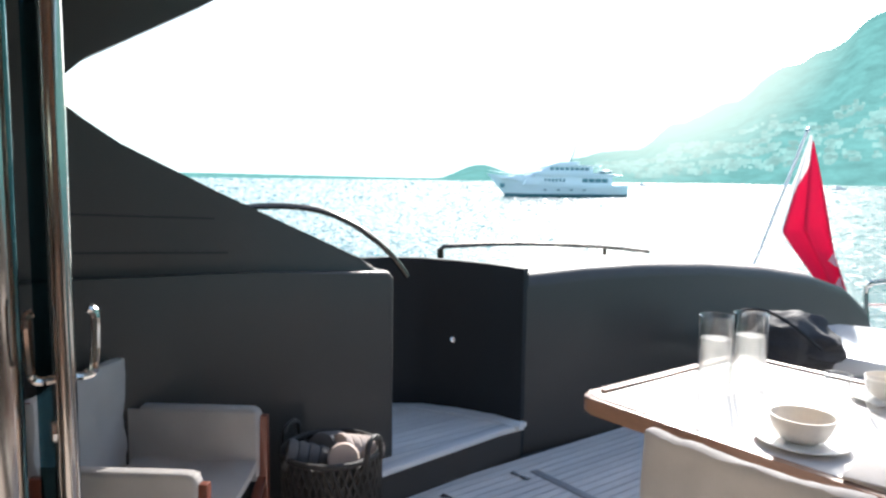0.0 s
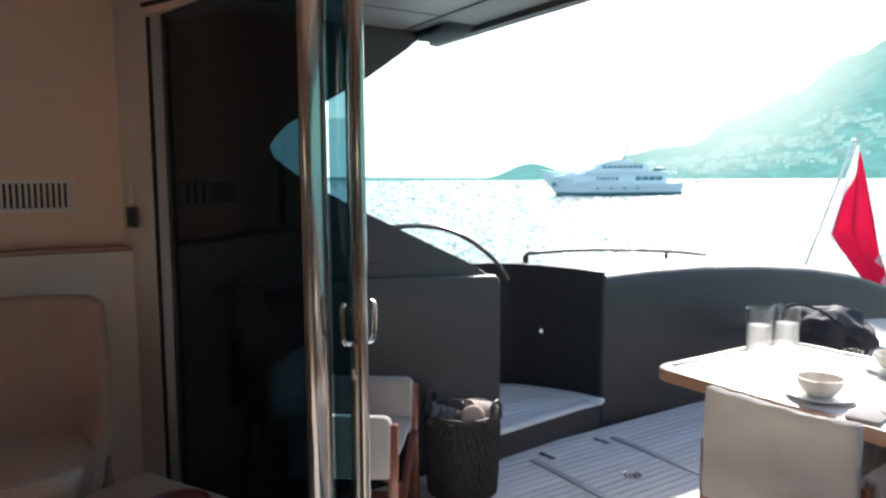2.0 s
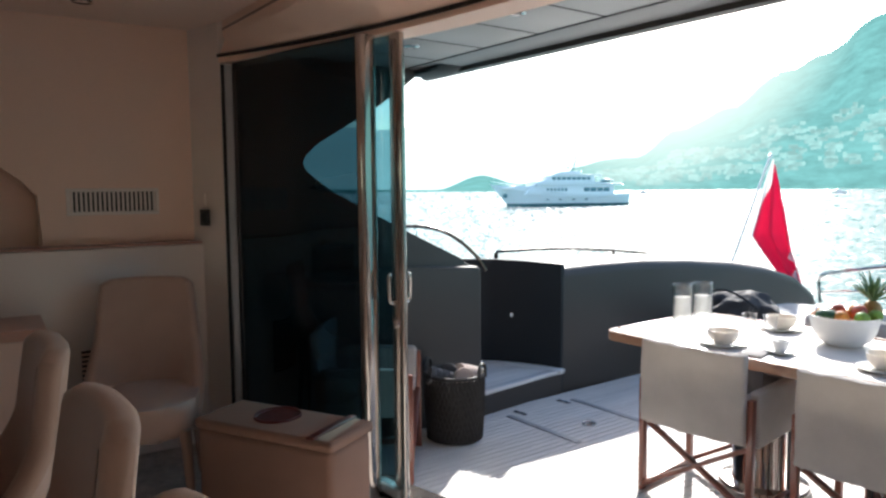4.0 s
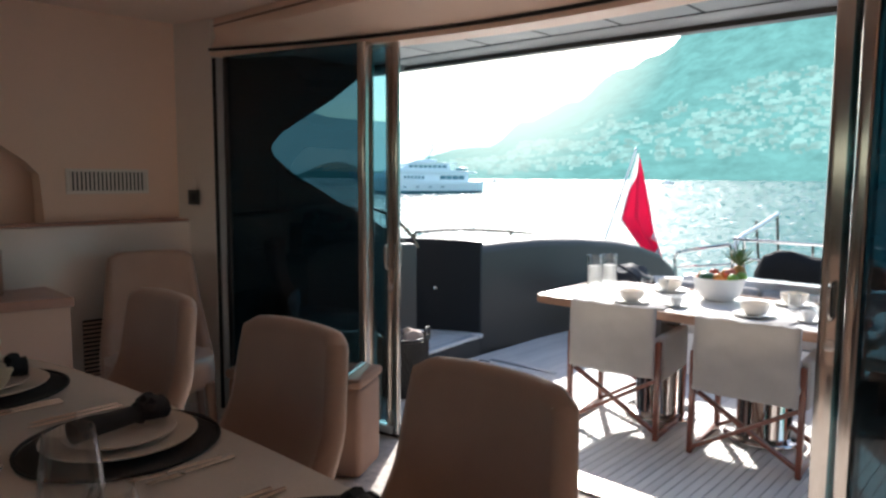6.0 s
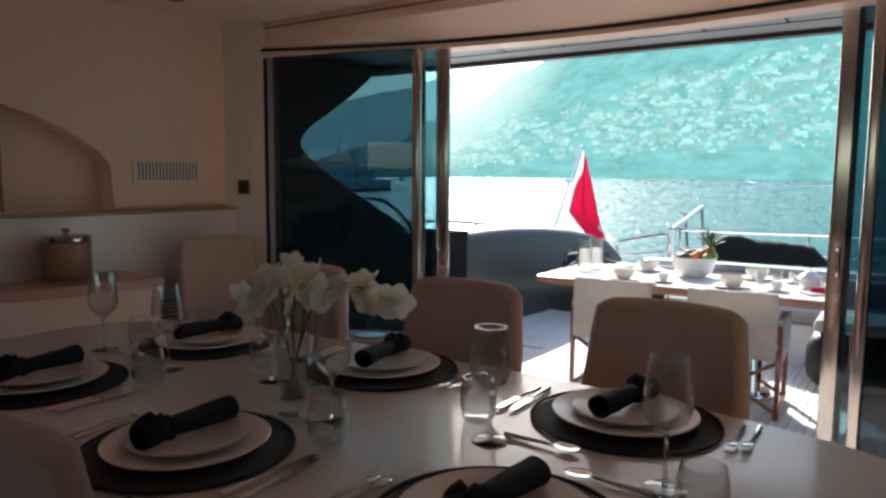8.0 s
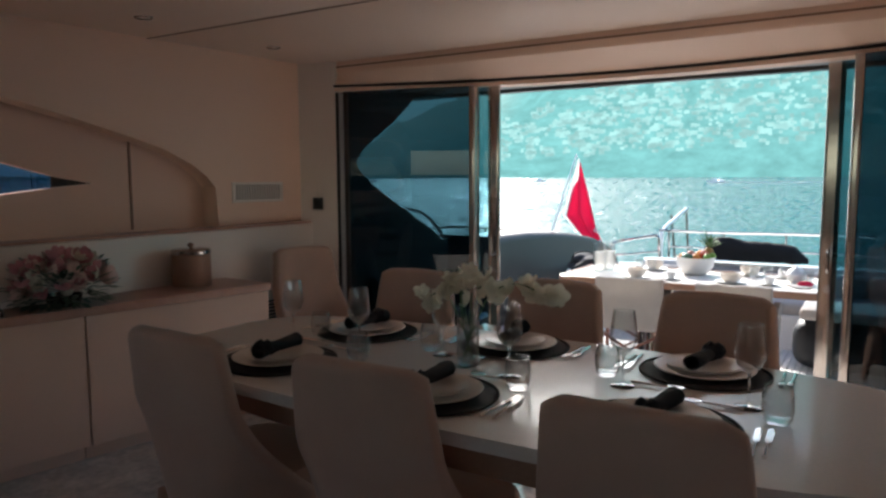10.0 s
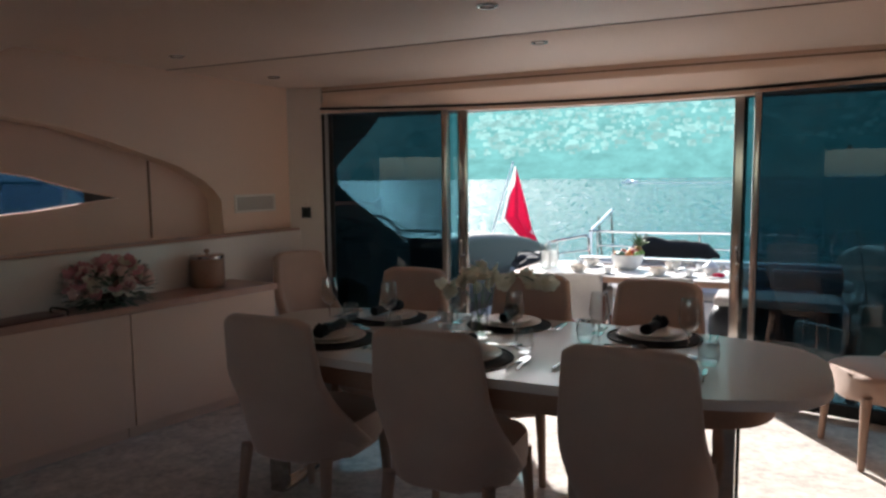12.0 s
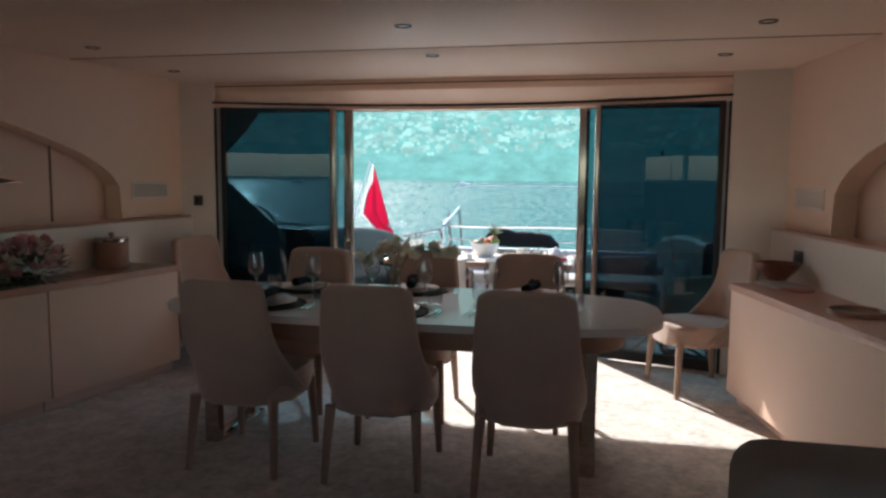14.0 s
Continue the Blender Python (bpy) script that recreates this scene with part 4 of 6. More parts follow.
# ---- cockpit furniture ----
def director_chair(m, label):
    """Folding deck chair: mahogany side frames, crossed braces, canvas seat, back and arm sleeves. Faces +y."""
    ch = thing("deck_chair", label, "chair", m, group="deck chairs")
    hw, yb, yf = 0.285, -0.235, 0.245

    def bar(a, c, w, d, nm="brace"):
        a, c = Vector(a), Vector(c)
        v = c - a
        q = v.to_track_quat('Z', 'X').to_matrix().to_4x4()
        part(nm, box((0, 0, v.length / 2), (w, d, v.length), 0.004, m=Matrix.Translation(a) @ q), mahogany, ch)
    for sx in (-1, 1):
        bar((sx * hw, yb, 0), (sx * hw, yb, 0.60), 0.03, 0.04, "leg")
        bar((sx * hw, yf, 0), (sx * hw, yf, 0.60), 0.03, 0.04, "leg")
        part("runner", box((sx * hw, 0.005, 0.025), (0.028, 0.46, 0.035), 0.004), mahogany, ch)
        part("back_post", box((sx * (hw - 0.030), yb - 0.030, 0.69), (0.022, 0.018, 0.24), 0.004), mahogany, ch)
        part("arm_lining", box((sx * (hw - 0.026), -0.005, 0.49), (0.012, 0.47, 0.26), 0.005), canvas, ch)
        # arm sleeve: canvas hanging over the arm rail
        part("arm_sleeve", rim_round(prism([(-0.20, 0.36), (0.235, 0.37), (0.24, 0.60), (0.232, 0.622), (0.21, 0.63), (-0.19, 0.63), (-0.205, 0.62)], *sorted((sx * (hw - 0.028), sx * (hw + 0.026))), "x"), 0.014, 3), canvas, ch)
    for y in (yb + 0.015, yf - 0.015):
        bar((-hw, y - 0.012, 0.03), (hw, y - 0.012, 0.37), 0.022, 0.035)
        bar((hw, y + 0.012, 0.03), (-hw, y + 0.012, 0.37), 0.022, 0.035)

    def seat(u, v):
        x = (u - 0.5) * 0.52
        return (x, -0.22 + 0.45 * v, 0.425 - 0.03 * (1 - (2 * u - 1) ** 2) + 0.004 * math.sin(v * 9 + u * 3))
    part("seat", shell(seat, 12, 8, 0.03), canvas, ch)

    def back(u, v):
        x = (u - 0.5) * 0.542
        rip = 0.009 * noise.noise(Vector((x * 9, v * 5, m.translation.x * 3))) + 0.007 * noise.noise(Vector((x * 26, v * 7, m.translation.x * 5 + 2)))
        top = 0.006 * noise.noise(Vector((x * 13, 3, m.translation.x))) * v ** 3
        return (x, yb - 0.032 - 0.02 * (1 - (2 * u - 1) ** 2) + rip, 0.385 + 0.425 * v + top)
    bb = shell(back, 22, 14, 0.045)
    part("backrest", rim_round(bb, 0.012, 2, 60), canvas, ch, "loose cream canvas back sleeve with a rumpled top")
    return ch


director_chair(pose(-0.42, 1.945, DK + 0.002, 0, 0, 5), "cream canvas deck chair with mahogany frame at the outdoor table")
director_chair(pose(0.382, 1.95, DK + 0.002, 0, 0, 3), "cream canvas deck chair with mahogany frame at the outdoor table")
director_chair(pose(-1.85, 0.73, DK + 0.002, 0, 0, -39), "cream canvas deck armchair beside the dark side wing")
director_chair(pose(1.84, 1.12, DK + 0.002, 0, 0, 45), "cream canvas deck armchair behind the tinted glass")

# outdoor table
tb = thing("outdoor_table", "long pale teak outdoor table with wood edge, laid for breakfast", "table", pose(-0.01, 0.085, DK + 0.02))
def rrect(x0, x1, y0, y1, r, k=5):
    o = []
    for cx, cy, a0 in ((x1 - r, y1 - r, 0), (x0 + r, y1 - r, 90), (x0 + r, y0 + r, 180), (x1 - r, y0 + r, 270)):
        o += [(cx + r * math.cos(radians(a0 + 90 * i / k)), cy + r * math.sin(radians(a0 + 90 * i / k))) for i in range(k + 1)]
    return o


part("edge", prism(rrect(-1.07, 0.98, 1.75, 2.70, 0.06), 0.695, 0.748, bev=0.008), oak_edge, tb, "polished wood edge band")
part("tabletop", prism(rrect(-1.045, 0.955, 1.775, 2.675, 0.045), 0.735, 0.7505), tabletop_white, tb)
for a, c in (((-0.045, 2.655, 0.754), (1.9, 0.02, 0.012)), ((-1.025, 2.225, 0.754), (0.02, 0.80, 0.012))):
    part("fiddle", box(a, c, 0.004), oak_edge, tb, "raised wooden rim")
for x in (-0.30, 0.36):
    part("pedestal", lathe([(0.0, 0.72), (0.12, 0.72), (0.12, 0.69), (0.158, 0.68), (0.158, 0.03), (0.165, 0.02)], 36, (x, 2.13, 0)), chrome, tb, "mirror-polished steel pedestal")
    part("foot", lathe([(0.0, 0.025), (0.165, 0.025), (0.218, 0.018), (0.228, 0.004), (0.228, 0.0)], 36, (x, 2.13, 0)), chrome, tb)


def lidded_jar(x, y):
    j = thing("glass_jar", "tall clear glass hurricane jar with pale cloudy filling", "glass jar", pose(x, y, T + 0.0005), group="glass jars")
    part("wall", lathe([(0.0, 0.002), (0.051, 0.002), (0.055, 0.008), (0.055, 0.255), (0.0525, 0.257), (0.051, 0.254), (0.051, 0.012), (0.0, 0.010)], 28), thin_glass, j)
    part("filling", lathe([(0.0, 0.0125), (0.0485, 0.013), (0.0485, 0.180), (0.0, 0.182)], 28), milky, j, "pale cloudy filling")


T = 0.7515 + DK + 0.02
lidded_jar(-0.83, 2.22)
lidded_jar(-0.79, 2.36)


def bowl(x, y, z, r, h, name="bowl", label="small ivory stoneware breakfast bowl", group="small bowls", mat=None):
    pr = [(0.0, 0.004), (r * 0.45, 0.004), (r * 0.5, 0.0), (r * 0.52, 0.004), (r * 0.76, h * 0.20), (r * 0.90, h * 0.48), (r * 0.98, h * 0.82), (r, h), (r * 0.965, h), (r * 0.94, h * 0.82), (r * 0.86, h * 0.48), (r * 0.70, h * 0.24), (r * 0.4, h * 0.12), (0.0, h * 0.1)]
    return single(name, lathe(pr, 32), mat or ivory_ware, label, "bowl", group, m=pose(x, y, z))


def saucer(x, y, z, r, label="round pale plate on the outdoor table", mat=None, name="plate", group="outdoor plates"):
    return single(name, lathe([(0.0, 0.002), (r * 0.6, 0.002), (r * 0.65, 0.0), (r * 0.7, 0.003), (r, 0.014), (r, 0.017), (r * 0.68, 0.008), (0.0, 0.007)], 32), mat or bowl_white, label, "plate", group, m=pose(x, y, z))


def cup(x, y, z, r=0.038, h=0.07, mat=None, label="small white ceramic cup", name="cup", group="cups"):
    return single(name, lathe([(0.0, 0.003), (r * 0.6, 0.0), (r * 0.85, h * 0.3), (r, h), (r * 0.93, h), (r * 0.8, h * 0.35), (0.0, h * 0.1)], 24), mat or bowl_white, label, "cup", group, m=pose(x, y, z))


for x, y in ((-0.43, 2.0), (0.31, 2.07), (-0.44, 2.60), (0.38, 2.60)):
    saucer(x, y, T, 0.12)
    bowl(x, y, T + 0.008, 0.082, 0.070)
for x, y in ((-0.15, 2.04), (0.59, 2.10), (-0.16, 2.60), (0.64, 2.56)):
    saucer(x, y, T, 0.075, "small pale saucer under a cup", group="saucers", name="saucer")
    cup(x, y, T + 0.008, 0.04, 0.055)
for x, y in ((-0.52, 2.40), (-0.42, 2.44), (0.44, 2.38), (0.54, 2.44), (0.85, 2.3)):
    cup(x, y, T, 0.038, 0.105, thin_glass, "small clear drinking glass", "tumbler", "outdoor glasses")
for x, y, a in ((-0.22, 1.94, 10), (0.50, 1.95, -8), (0.80, 2.10, 30)):
    nk = single("napkin", box((0, 0, 0.005), (0.11, 0.17, 0.010), 0.003), canvas, "folded pale cloth napkin", "napkin", "outdoor napkins", m=pose(x, y, T, 0, 0, a))
nk = single("napkin", blob((0, 0, 0.022), 0.05, squash=(1.2, 0.8, 0.45)), flag_red, "crumpled red cloth napkin", "napkin", m=pose(0.84, 2.16, T))
tp_ = thing("teapot", "rounded white lidded teapot with spout and handle", "teapot", pose(0.76, 2.34, T, 0, 0, 20))
part("body", lathe([(0.0, 0.0), (0.045, 0.0), (0.072, 0.035), (0.076, 0.068), (0.056, 0.10), (0.045, 0.106), (0.0, 0.106)], 28), bowl_white, tp_)
part("lid", lathe([(0.044, 0.1065), (0.036, 0.118), (0.012, 0.125), (0.008, 0.132), (0.012, 0.140), (0.0, 0.144)], 24), bowl_white, tp_)
part("spout", tube(arc([(-0.066, 0, 0.045), (-0.095, 0, 0.06), (-0.112, 0, 0.095), (-0.128, 0, 0.108)], 4), 0.014, 8, taper=0.008), bowl_white, tp_)
part("handle", tube(arc([(0.062, 0, 0.085), (0.105, 0, 0.088), (0.118, 0, 0.06), (0.10, 0, 0.035), (0.07, 0, 0.03)], 4), 0.007, 8), bowl_white, tp_)

bowl(-0.05, 2.475, T, 0.163, 0.152, "fruit_bowl", "large white ceramic fruit bowl heaped with fruit", "", bowl_white)


def fruit(name, x, y, z, r, mat, label, sq=(1, 1, 0.95)):
    single(name, blob((0, 0, 0), r, rough=0.05, sub=3, squash=sq), mat, label, name, "fruit in the bowl", m=pose(x, y, z))


FZ = T + 0.150
for nm, x, y, z, r, mt in (("orange", -0.15, 2.28, 0.0, 0.036, orange_m), ("orange", -0.02, 2.36, 0.022, 0.038, orange_m), ("apple", -0.095, 2.33, 0.018, 0.036, apple_m), ("apple", -0.035, 2.23, -0.002, 0.038, orange_m),
                           ("lime", 0.055, 2.25, 0.004, 0.036, green_m), ("apple", 0.02, 2.30, 0.03, 0.036, apple_m), ("orange", -0.05, 2.40, 0.0, 0.037, orange_m), ("lime", 0.08, 2.34, 0.01, 0.034, green_m), ("apple", -0.06, 2.30, -0.05, 0.05, apple_m), ("orange", 0.03, 2.36, -0.03, 0.045, orange_m)):
    fruit(nm, x, y + 0.175, FZ + z, r, mt, {"orange": "ripe orange in the fruit bowl", "apple": "red and yellow apple in the bowl", "lime": "green citrus fruit in the bowl"}[nm])
fruit("melon", -0.10, 2.395, FZ, 0.048, melon_m, "small dark green melon in the bowl", (1.2, 1, 0.8))
pa = thing("pineapple", "whole pineapple with spiky green crown", "pineapple", pose(0.035, 2.575, FZ - 0.015, 4, 4, 0))
part("fruit", blob((0, 0, 0.03), 0.05, rough=0.06, sub=3, squash=(1, 1, 1.35)), pine_m, pa)
rnd = random.Random(7)
for k in range(26):
    a = k * 2.4
    el = 0.45 + 0.95 * (k / 26)
    L = rnd.uniform(0.11, 0.18)
    d = Vector((math.cos(a) * math.cos(el), math.sin(a) * math.cos(el), math.sin(el)))
    sd = Vector((-math.sin(a), math.cos(a), 0))
    p0 = Vector((0, 0, 0.092))
    bm = bmesh.new()
    q = [p0 - sd * 0.011, p0 + sd * 0.011, p0 + d * L * 0.6 + sd * 0.008 + Vector((0, 0, 0.01)), p0 + d * L + Vector((0, 0, 0.004)), p0 + d * L * 0.6 - sd * 0.008 + Vector((0, 0, 0.01))]
    vs = [bm.verts.new(w) for w in q]
    vt = bm.verts.new(p0 + d * L * 0.45 + Vector((0, 0, -0.004)))
    bm.faces.new(vs)
    for i in range(5):
        bm.faces.new((vs[i], vs[(i + 1) % 5], vt))
    part("leaf", bm, leafmat, pa)

# towel basket
bk = thing("towel_basket", "round black wicker basket holding rolled towels", "basket", pose(-1.90, 1.37, DK + 0.002))
R0, R1, HB = 0.175, 0.19, 0.42
bm = bmesh.new()
for k in range(40):
    for sg in (-1, 1):
        pts = []
        for i in range(9):
            a = 2 * math.pi * k / 40 + sg * i / 8 * 0.8
            rr = R0 + (R1 - R0) * math.sin(i / 8 * math.pi * 0.6)
            pts.append((rr * math.cos(a), rr * math.sin(a), 0.01 + (HB - 0.02) * i / 8))
        tube(pts, 0.0065, 4, bm)
part("weave", bm, basket_mat, bk)
part("liner", lathe([(0.0, 0.004), (R0 - 0.01, 0.004), (R1 - 0.014, 0.2), (R1 - 0.012, HB - 0.02), (R1 - 0.02, HB - 0.02), (R0 - 0.02, 0.012), (0, 0.012)], 32), basket_mat, bk)
part("rim", tube([((R1 - 0.004) * math.cos(a * math.pi / 16), (R1 - 0.004) * math.sin(a * math.pi / 16), HB) for a in range(32)], 0.012, 8, closed=True), basket_mat, bk)
for a in (28, 208):
    c, s = math.cos(radians(a)), math.sin(radians(a))
    part("handle", tube(arc([(R1 * c - 0.05 * s, R1 * s + 0.05 * c, HB - 0.02), (R1 * c - 0.045 * s, R1 * s + 0.045 * c, HB + 0.05), (R1 * c, R1 * s, HB + 0.075), (R1 * c + 0.045 * s, R1 * s - 0.045 * c, HB + 0.05), (R1 * c + 0.05 * s, R1 * s - 0.05 * c, HB - 0.02)], 5), 0.011, 6), basket_mat, bk)
for x, y, mt, lb, a in ((0.06, 0.02, towel_mat, "rolled pale pink towel in the basket", 60), (-0.07, 0.03, towel_dark, "rolled grey towel in the basket", 40), (0.0, -0.09, towel_dark, "rolled grey towel in the basket", -20), (0.02, 0.10, towel_mat, "rolled pale pink towel in the basket", 10)):
    bm = bmesh.new()
    for j in range(5):
        lathe([(0.0, -0.1 + 0.04 * j), (0.055, -0.098 + 0.04 * j), (0.06, -0.08 + 0.04 * j), (0.055, -0.062 + 0.04 * j), (0, -0.06 + 0.04 * j)], 16, bm=bm)
    single("towel", bm, mt, lb, "towel", "rolled towels", m=pose(-1.90 + x, 1.37 + y, DK + HB - 0.02, 72, 0, a))

# stern sofa, its cover, and a dark holdall
so = thing("stern_sofa", "built-in white stern sofa with pale cushions", "sofa", pose(0, 0, DK))
part("base", prism(rrect(-0.98, 2.0, 3.28, 4.25, 0.08), 0.0, 0.33, bev=0.02), white_gel, so)
part("backrest", prism(rrect(-0.95, 1.98, 4.00, 4.22, 0.06), 0.30, 0.70, bev=0.03), white_gel, so, "white moulded back")
for k in range(3):
    part("seat_cushion", box((-0.51 + 0.905 * k, 3.62, 0.39), (0.885, 0.66, 0.12), 0.04, 3), canvas, so)
for k in range(4):
    part("back_cushion", box((-0.58 + 0.735 * k, 3.90, 0.54), (0.71, 0.15, 0.24), 0.05, 3), canvas, so)


ss = thing("side_settee", "rounded dark settee end with a pale seat cushion", "settee", pose(0, 0, DK))
part("body", box((1.32, 2.86, 0.225), (1.20, 0.66, 0.43), 0.16, 5), hull_dark, ss)
part("cushion", box((1.33, 2.86, 0.475), (1.12, 0.60, 0.09), 0.04, 4), canvas, ss, "pale seat cushion")


def cover(u, v):
    x = -0.30 + 1.02 * u
    a = math.pi * 1.02 * v
    h = 0.180 + 0.06 * math.exp(-((u - 0.22) / 0.16) ** 2) + 0.035 * noise.noise(Vector((x * 3.1, 1, 2))) + 0.02 * math.sin(x * 7)
    w = 0.10 + 0.02 * noise.noise(Vector((x * 5, 4, 2)))
    e = min(1.0, 12 * u + 0.25, 6 * (1 - u) + 0.25)
    return (x, 3.98 - w * e * math.cos(a), 0.685 + h * e * math.sin(a) + 0.012 * noise.noise(Vector((x * 11, v * 6, 1))))


single("sofa_cover", shell(cover, 40, 12, 0.012), black_cover, "folded black sofa cover lying along the backrest", "cover")


hb = thing("holdall", "soft dark grey holdall with a strap on the sofa corner", "bag", pose(-0.08, 0.15, DK))
part("bag", blob((-1.45, 3.93, 0.56), 0.28, sub=4, squash=(1.05, 0.75, 0.62), rough=0.34), holdall_cloth, hb)
part("strap", tube(arc([(-1.71, 3.82, 0.60), (-1.62, 3.72, 0.73), (-1.47, 3.70, 0.76), (-1.32, 3.72, 0.70), (-1.20, 3.80, 0.58)], 5), 0.009, 6), black, hb)

# ensign on its staff
FLAG = Matrix.Translation((-2.83, 6.80, 1.89)) @ Matrix.Scale(1.09, 4) @ Matrix.Translation((2.812, -6.482, -1.86))
fs = thing("flagstaff", "slanting white flagstaff at the stern", "flagstaff", FLAG)
part("staff", tube([(-3.20, 6.30, 0.45), (-2.815, 6.48, 1.85)], 0.017, 10, taper=0.012), white_gel, fs)
part("finial", lathe([(0, 0.04), (0.016, 0.032), (0.02, 0.015), (0.012, 0.0)], 12, (-2.812, 6.482, 1.845)), steel, fs)
part("socket", lathe([(0.03, -1.84), (0.03, 0.12), (0.022, 0.13)], 12, (-3.22, 6.29, 0.40)), steel, fs)


def on_line(keys, v):
    for (v0, a), (v1, c) in zip(keys, keys[1:]):
        if v <= v1:
            return Vector(a).lerp(Vector(c), (v - v0) / (v1 - v0))
    return Vector(keys[-1][1])


def ensign(u, v):
    """u from the staff side to the fly, v from top to foot; hangs in folds, blown forward."""
    left = on_line(((0, (-2.775, 6.46, 1.82)), (0.40, (-2.96, 6.31, 0.99)), (0.62, (-2.53, 6.11, 0.67)), (0.84, (-2.25, 5.88, 0.48)), (1, (-2.08, 5.72, 0.17))), v)
    right = on_line(((0, (-2.760, 6.46, 1.82)), (0.5, (-2.40, 6.22, 0.87)), (0.75, (-2.15, 5.97, 0.51)), (1, (-2.00, 5.70, 0.27))), v)
    w = right - left
    p = left + w * u
    fold = 0.035 * math.sin(u * 15 + v * 2.5) * min(1, v * 2.2)
    return (p.x + fold * 0.35, p.y + fold, p.z - 0.015 * math.sin(u * 9) * v)


fl = thing("ensign", "limp red ensign with white border and white cross", "flag", FLAG)


def hoist(v):
    """Share of the width that the white hoist border takes."""
    return 0.20 + 0.75 * max(0.0, 1 - v / 0.26) ** 1.3


def strip(u0, u1, v0, v1):
    def fn(u, v):
        w = v0 + (v1 - v0) * v
        a = hoist(w) if u0 is None else u0
        c = hoist(w) if u1 is None else u1
        return ensign(a + (c - a) * u, w)
    return fn


part("field", shell(strip(None, 1.0, 0.03, 0.93), 30, 60, 0.004), flag_red, fl, "red cloth field")
part("hoist_border", shell(strip(0.0, None, 0.0, 0.93), 10, 60, 0.004), flag_white, fl, "white border")
part("foot_border", shell(strip(0.0, 1.0, 0.93, 1.0), 26, 5, 0.004), flag_white, fl, "white border")
for v0, v1, v2, u0 in ((0.505, 0.545, 0.575, 0.76), (0.62, 0.66, 0.695, 0.72), (0.665, 0.71, 0.77, 0.88)):
    bm = bmesh.new()
    tri = [Vector(ensign(u0, v1)), Vector(ensign(0.99, v0)), Vector(ensign(0.95, v1)), Vector(ensign(0.99, v2))]
    va = [bm.verts.new(p + Vector((0, -0.012, 0))) for p in tri]
    vb = [bm.verts.new(p + Vector((0, -0.008, 0))) for p in tri]
    bm.faces.new(va)
    bm.faces.new(vb[::-1])
    for k in range(4):
        bm.faces.new((va[k], va[(k + 1) % 4], vb[(k + 1) % 4], vb[k]))
    part("cross_arm", bm, flag_white, fl, "white pointed cross arm")

# stern rails and gangway
YR = 6.95
ra = thing("stern_rail", "polished steel stern rail on stanchions", "rail", pose(0, 0, 0))
part("rail", tube(arc([(-1.53, YR, 0.745), (-0.66, YR, 0.733), (0.38, YR, 0.75), (1.3, YR, 0.745), (2.1, YR, 0.74)], 4), 0.020, 8), chrome, ra)
part("lower_rail", tube([(-1.38, YR, 0.50), (2.1, YR, 0.49)], 0.013, 8), chrome, ra)
for x in (-1.39, -0.60, 0.22, 1.1, 2.05):
    part("stanchion", tube([(x + 0.02, YR, DZ), (x, YR, 0.74)], 0.016, 8), chrome, ra)
lp = thing("boarding_loop", "bent steel boarding handrail at the stern", "rail", pose(0, 0, 0))
part("loop", tube(arc([(-2.255, YR, DZ), (-2.29, YR, 0.42), (-2.26, YR, 0.50), (-2.19, YR, 0.535), (-1.63, YR, 0.655), (-1.56, YR, 0.64), (-1.535, YR, 0.58), (-1.51, YR, DZ)], 6), 0.024, 8), chrome, lp)
part("cross_bar", tube([(-2.275, YR, 0.31), (-1.525, YR, 0.42)], 0.015, 8), chrome, lp)
gw = thing("gangway", "raised white gangway with steel hand hoops", "gangway", pose(0, 0, 0))
part("arm", tube(arc([(-1.52, YR + 0.08, DZ), (-1.53, YR + 0.1, 0.60), (-1.54, YR + 0.3, 0.745), (-1.56, YR + 1.1, 0.86), (-1.58, YR + 1.95, 0.99)], 6), 0.030, 10), white_gel, gw)
part("post", tube([(-1.687, YR + 1.35, 0.904), (-1.594, YR + 1.35, -0.02)], 0.019, 8), darkmetal, gw)
part("post", tube([(-1.58, YR + 1.93, 0.985), (-1.50, YR + 1.93, -0.04)], 0.019, 8), darkmetal, gw)
part("board", box((-1.52, YR + 1.4, -0.03), (0.5, 2.5, 0.08), 0.03), white_gel, gw, "white gangway board")
ck = thing("folded_cover", "folded blue cloth bundle on the stern deck", "cloth", pose(0, 0, 0))
part("bundle", blob((-0.30, 5.0, 0.47), 0.16, squash=(1.0, 0.8, 0.7), rough=0.4), blue_cloth, ck)
bh = thing("boat_hook", "tall slim pale boat pole standing at the stern", "pole", pose(0, 0, 0))
part("pole", tube([(1.912, 3.0, 1.876), (2.14, 3.0, 0.30 + DK)], 0.012, 8), steel, bh)
part("tip", tube([(1.905, 3.0, 1.926), (1.912, 3.0, 1.876)], 0.016, 8), darkmetal, bh)


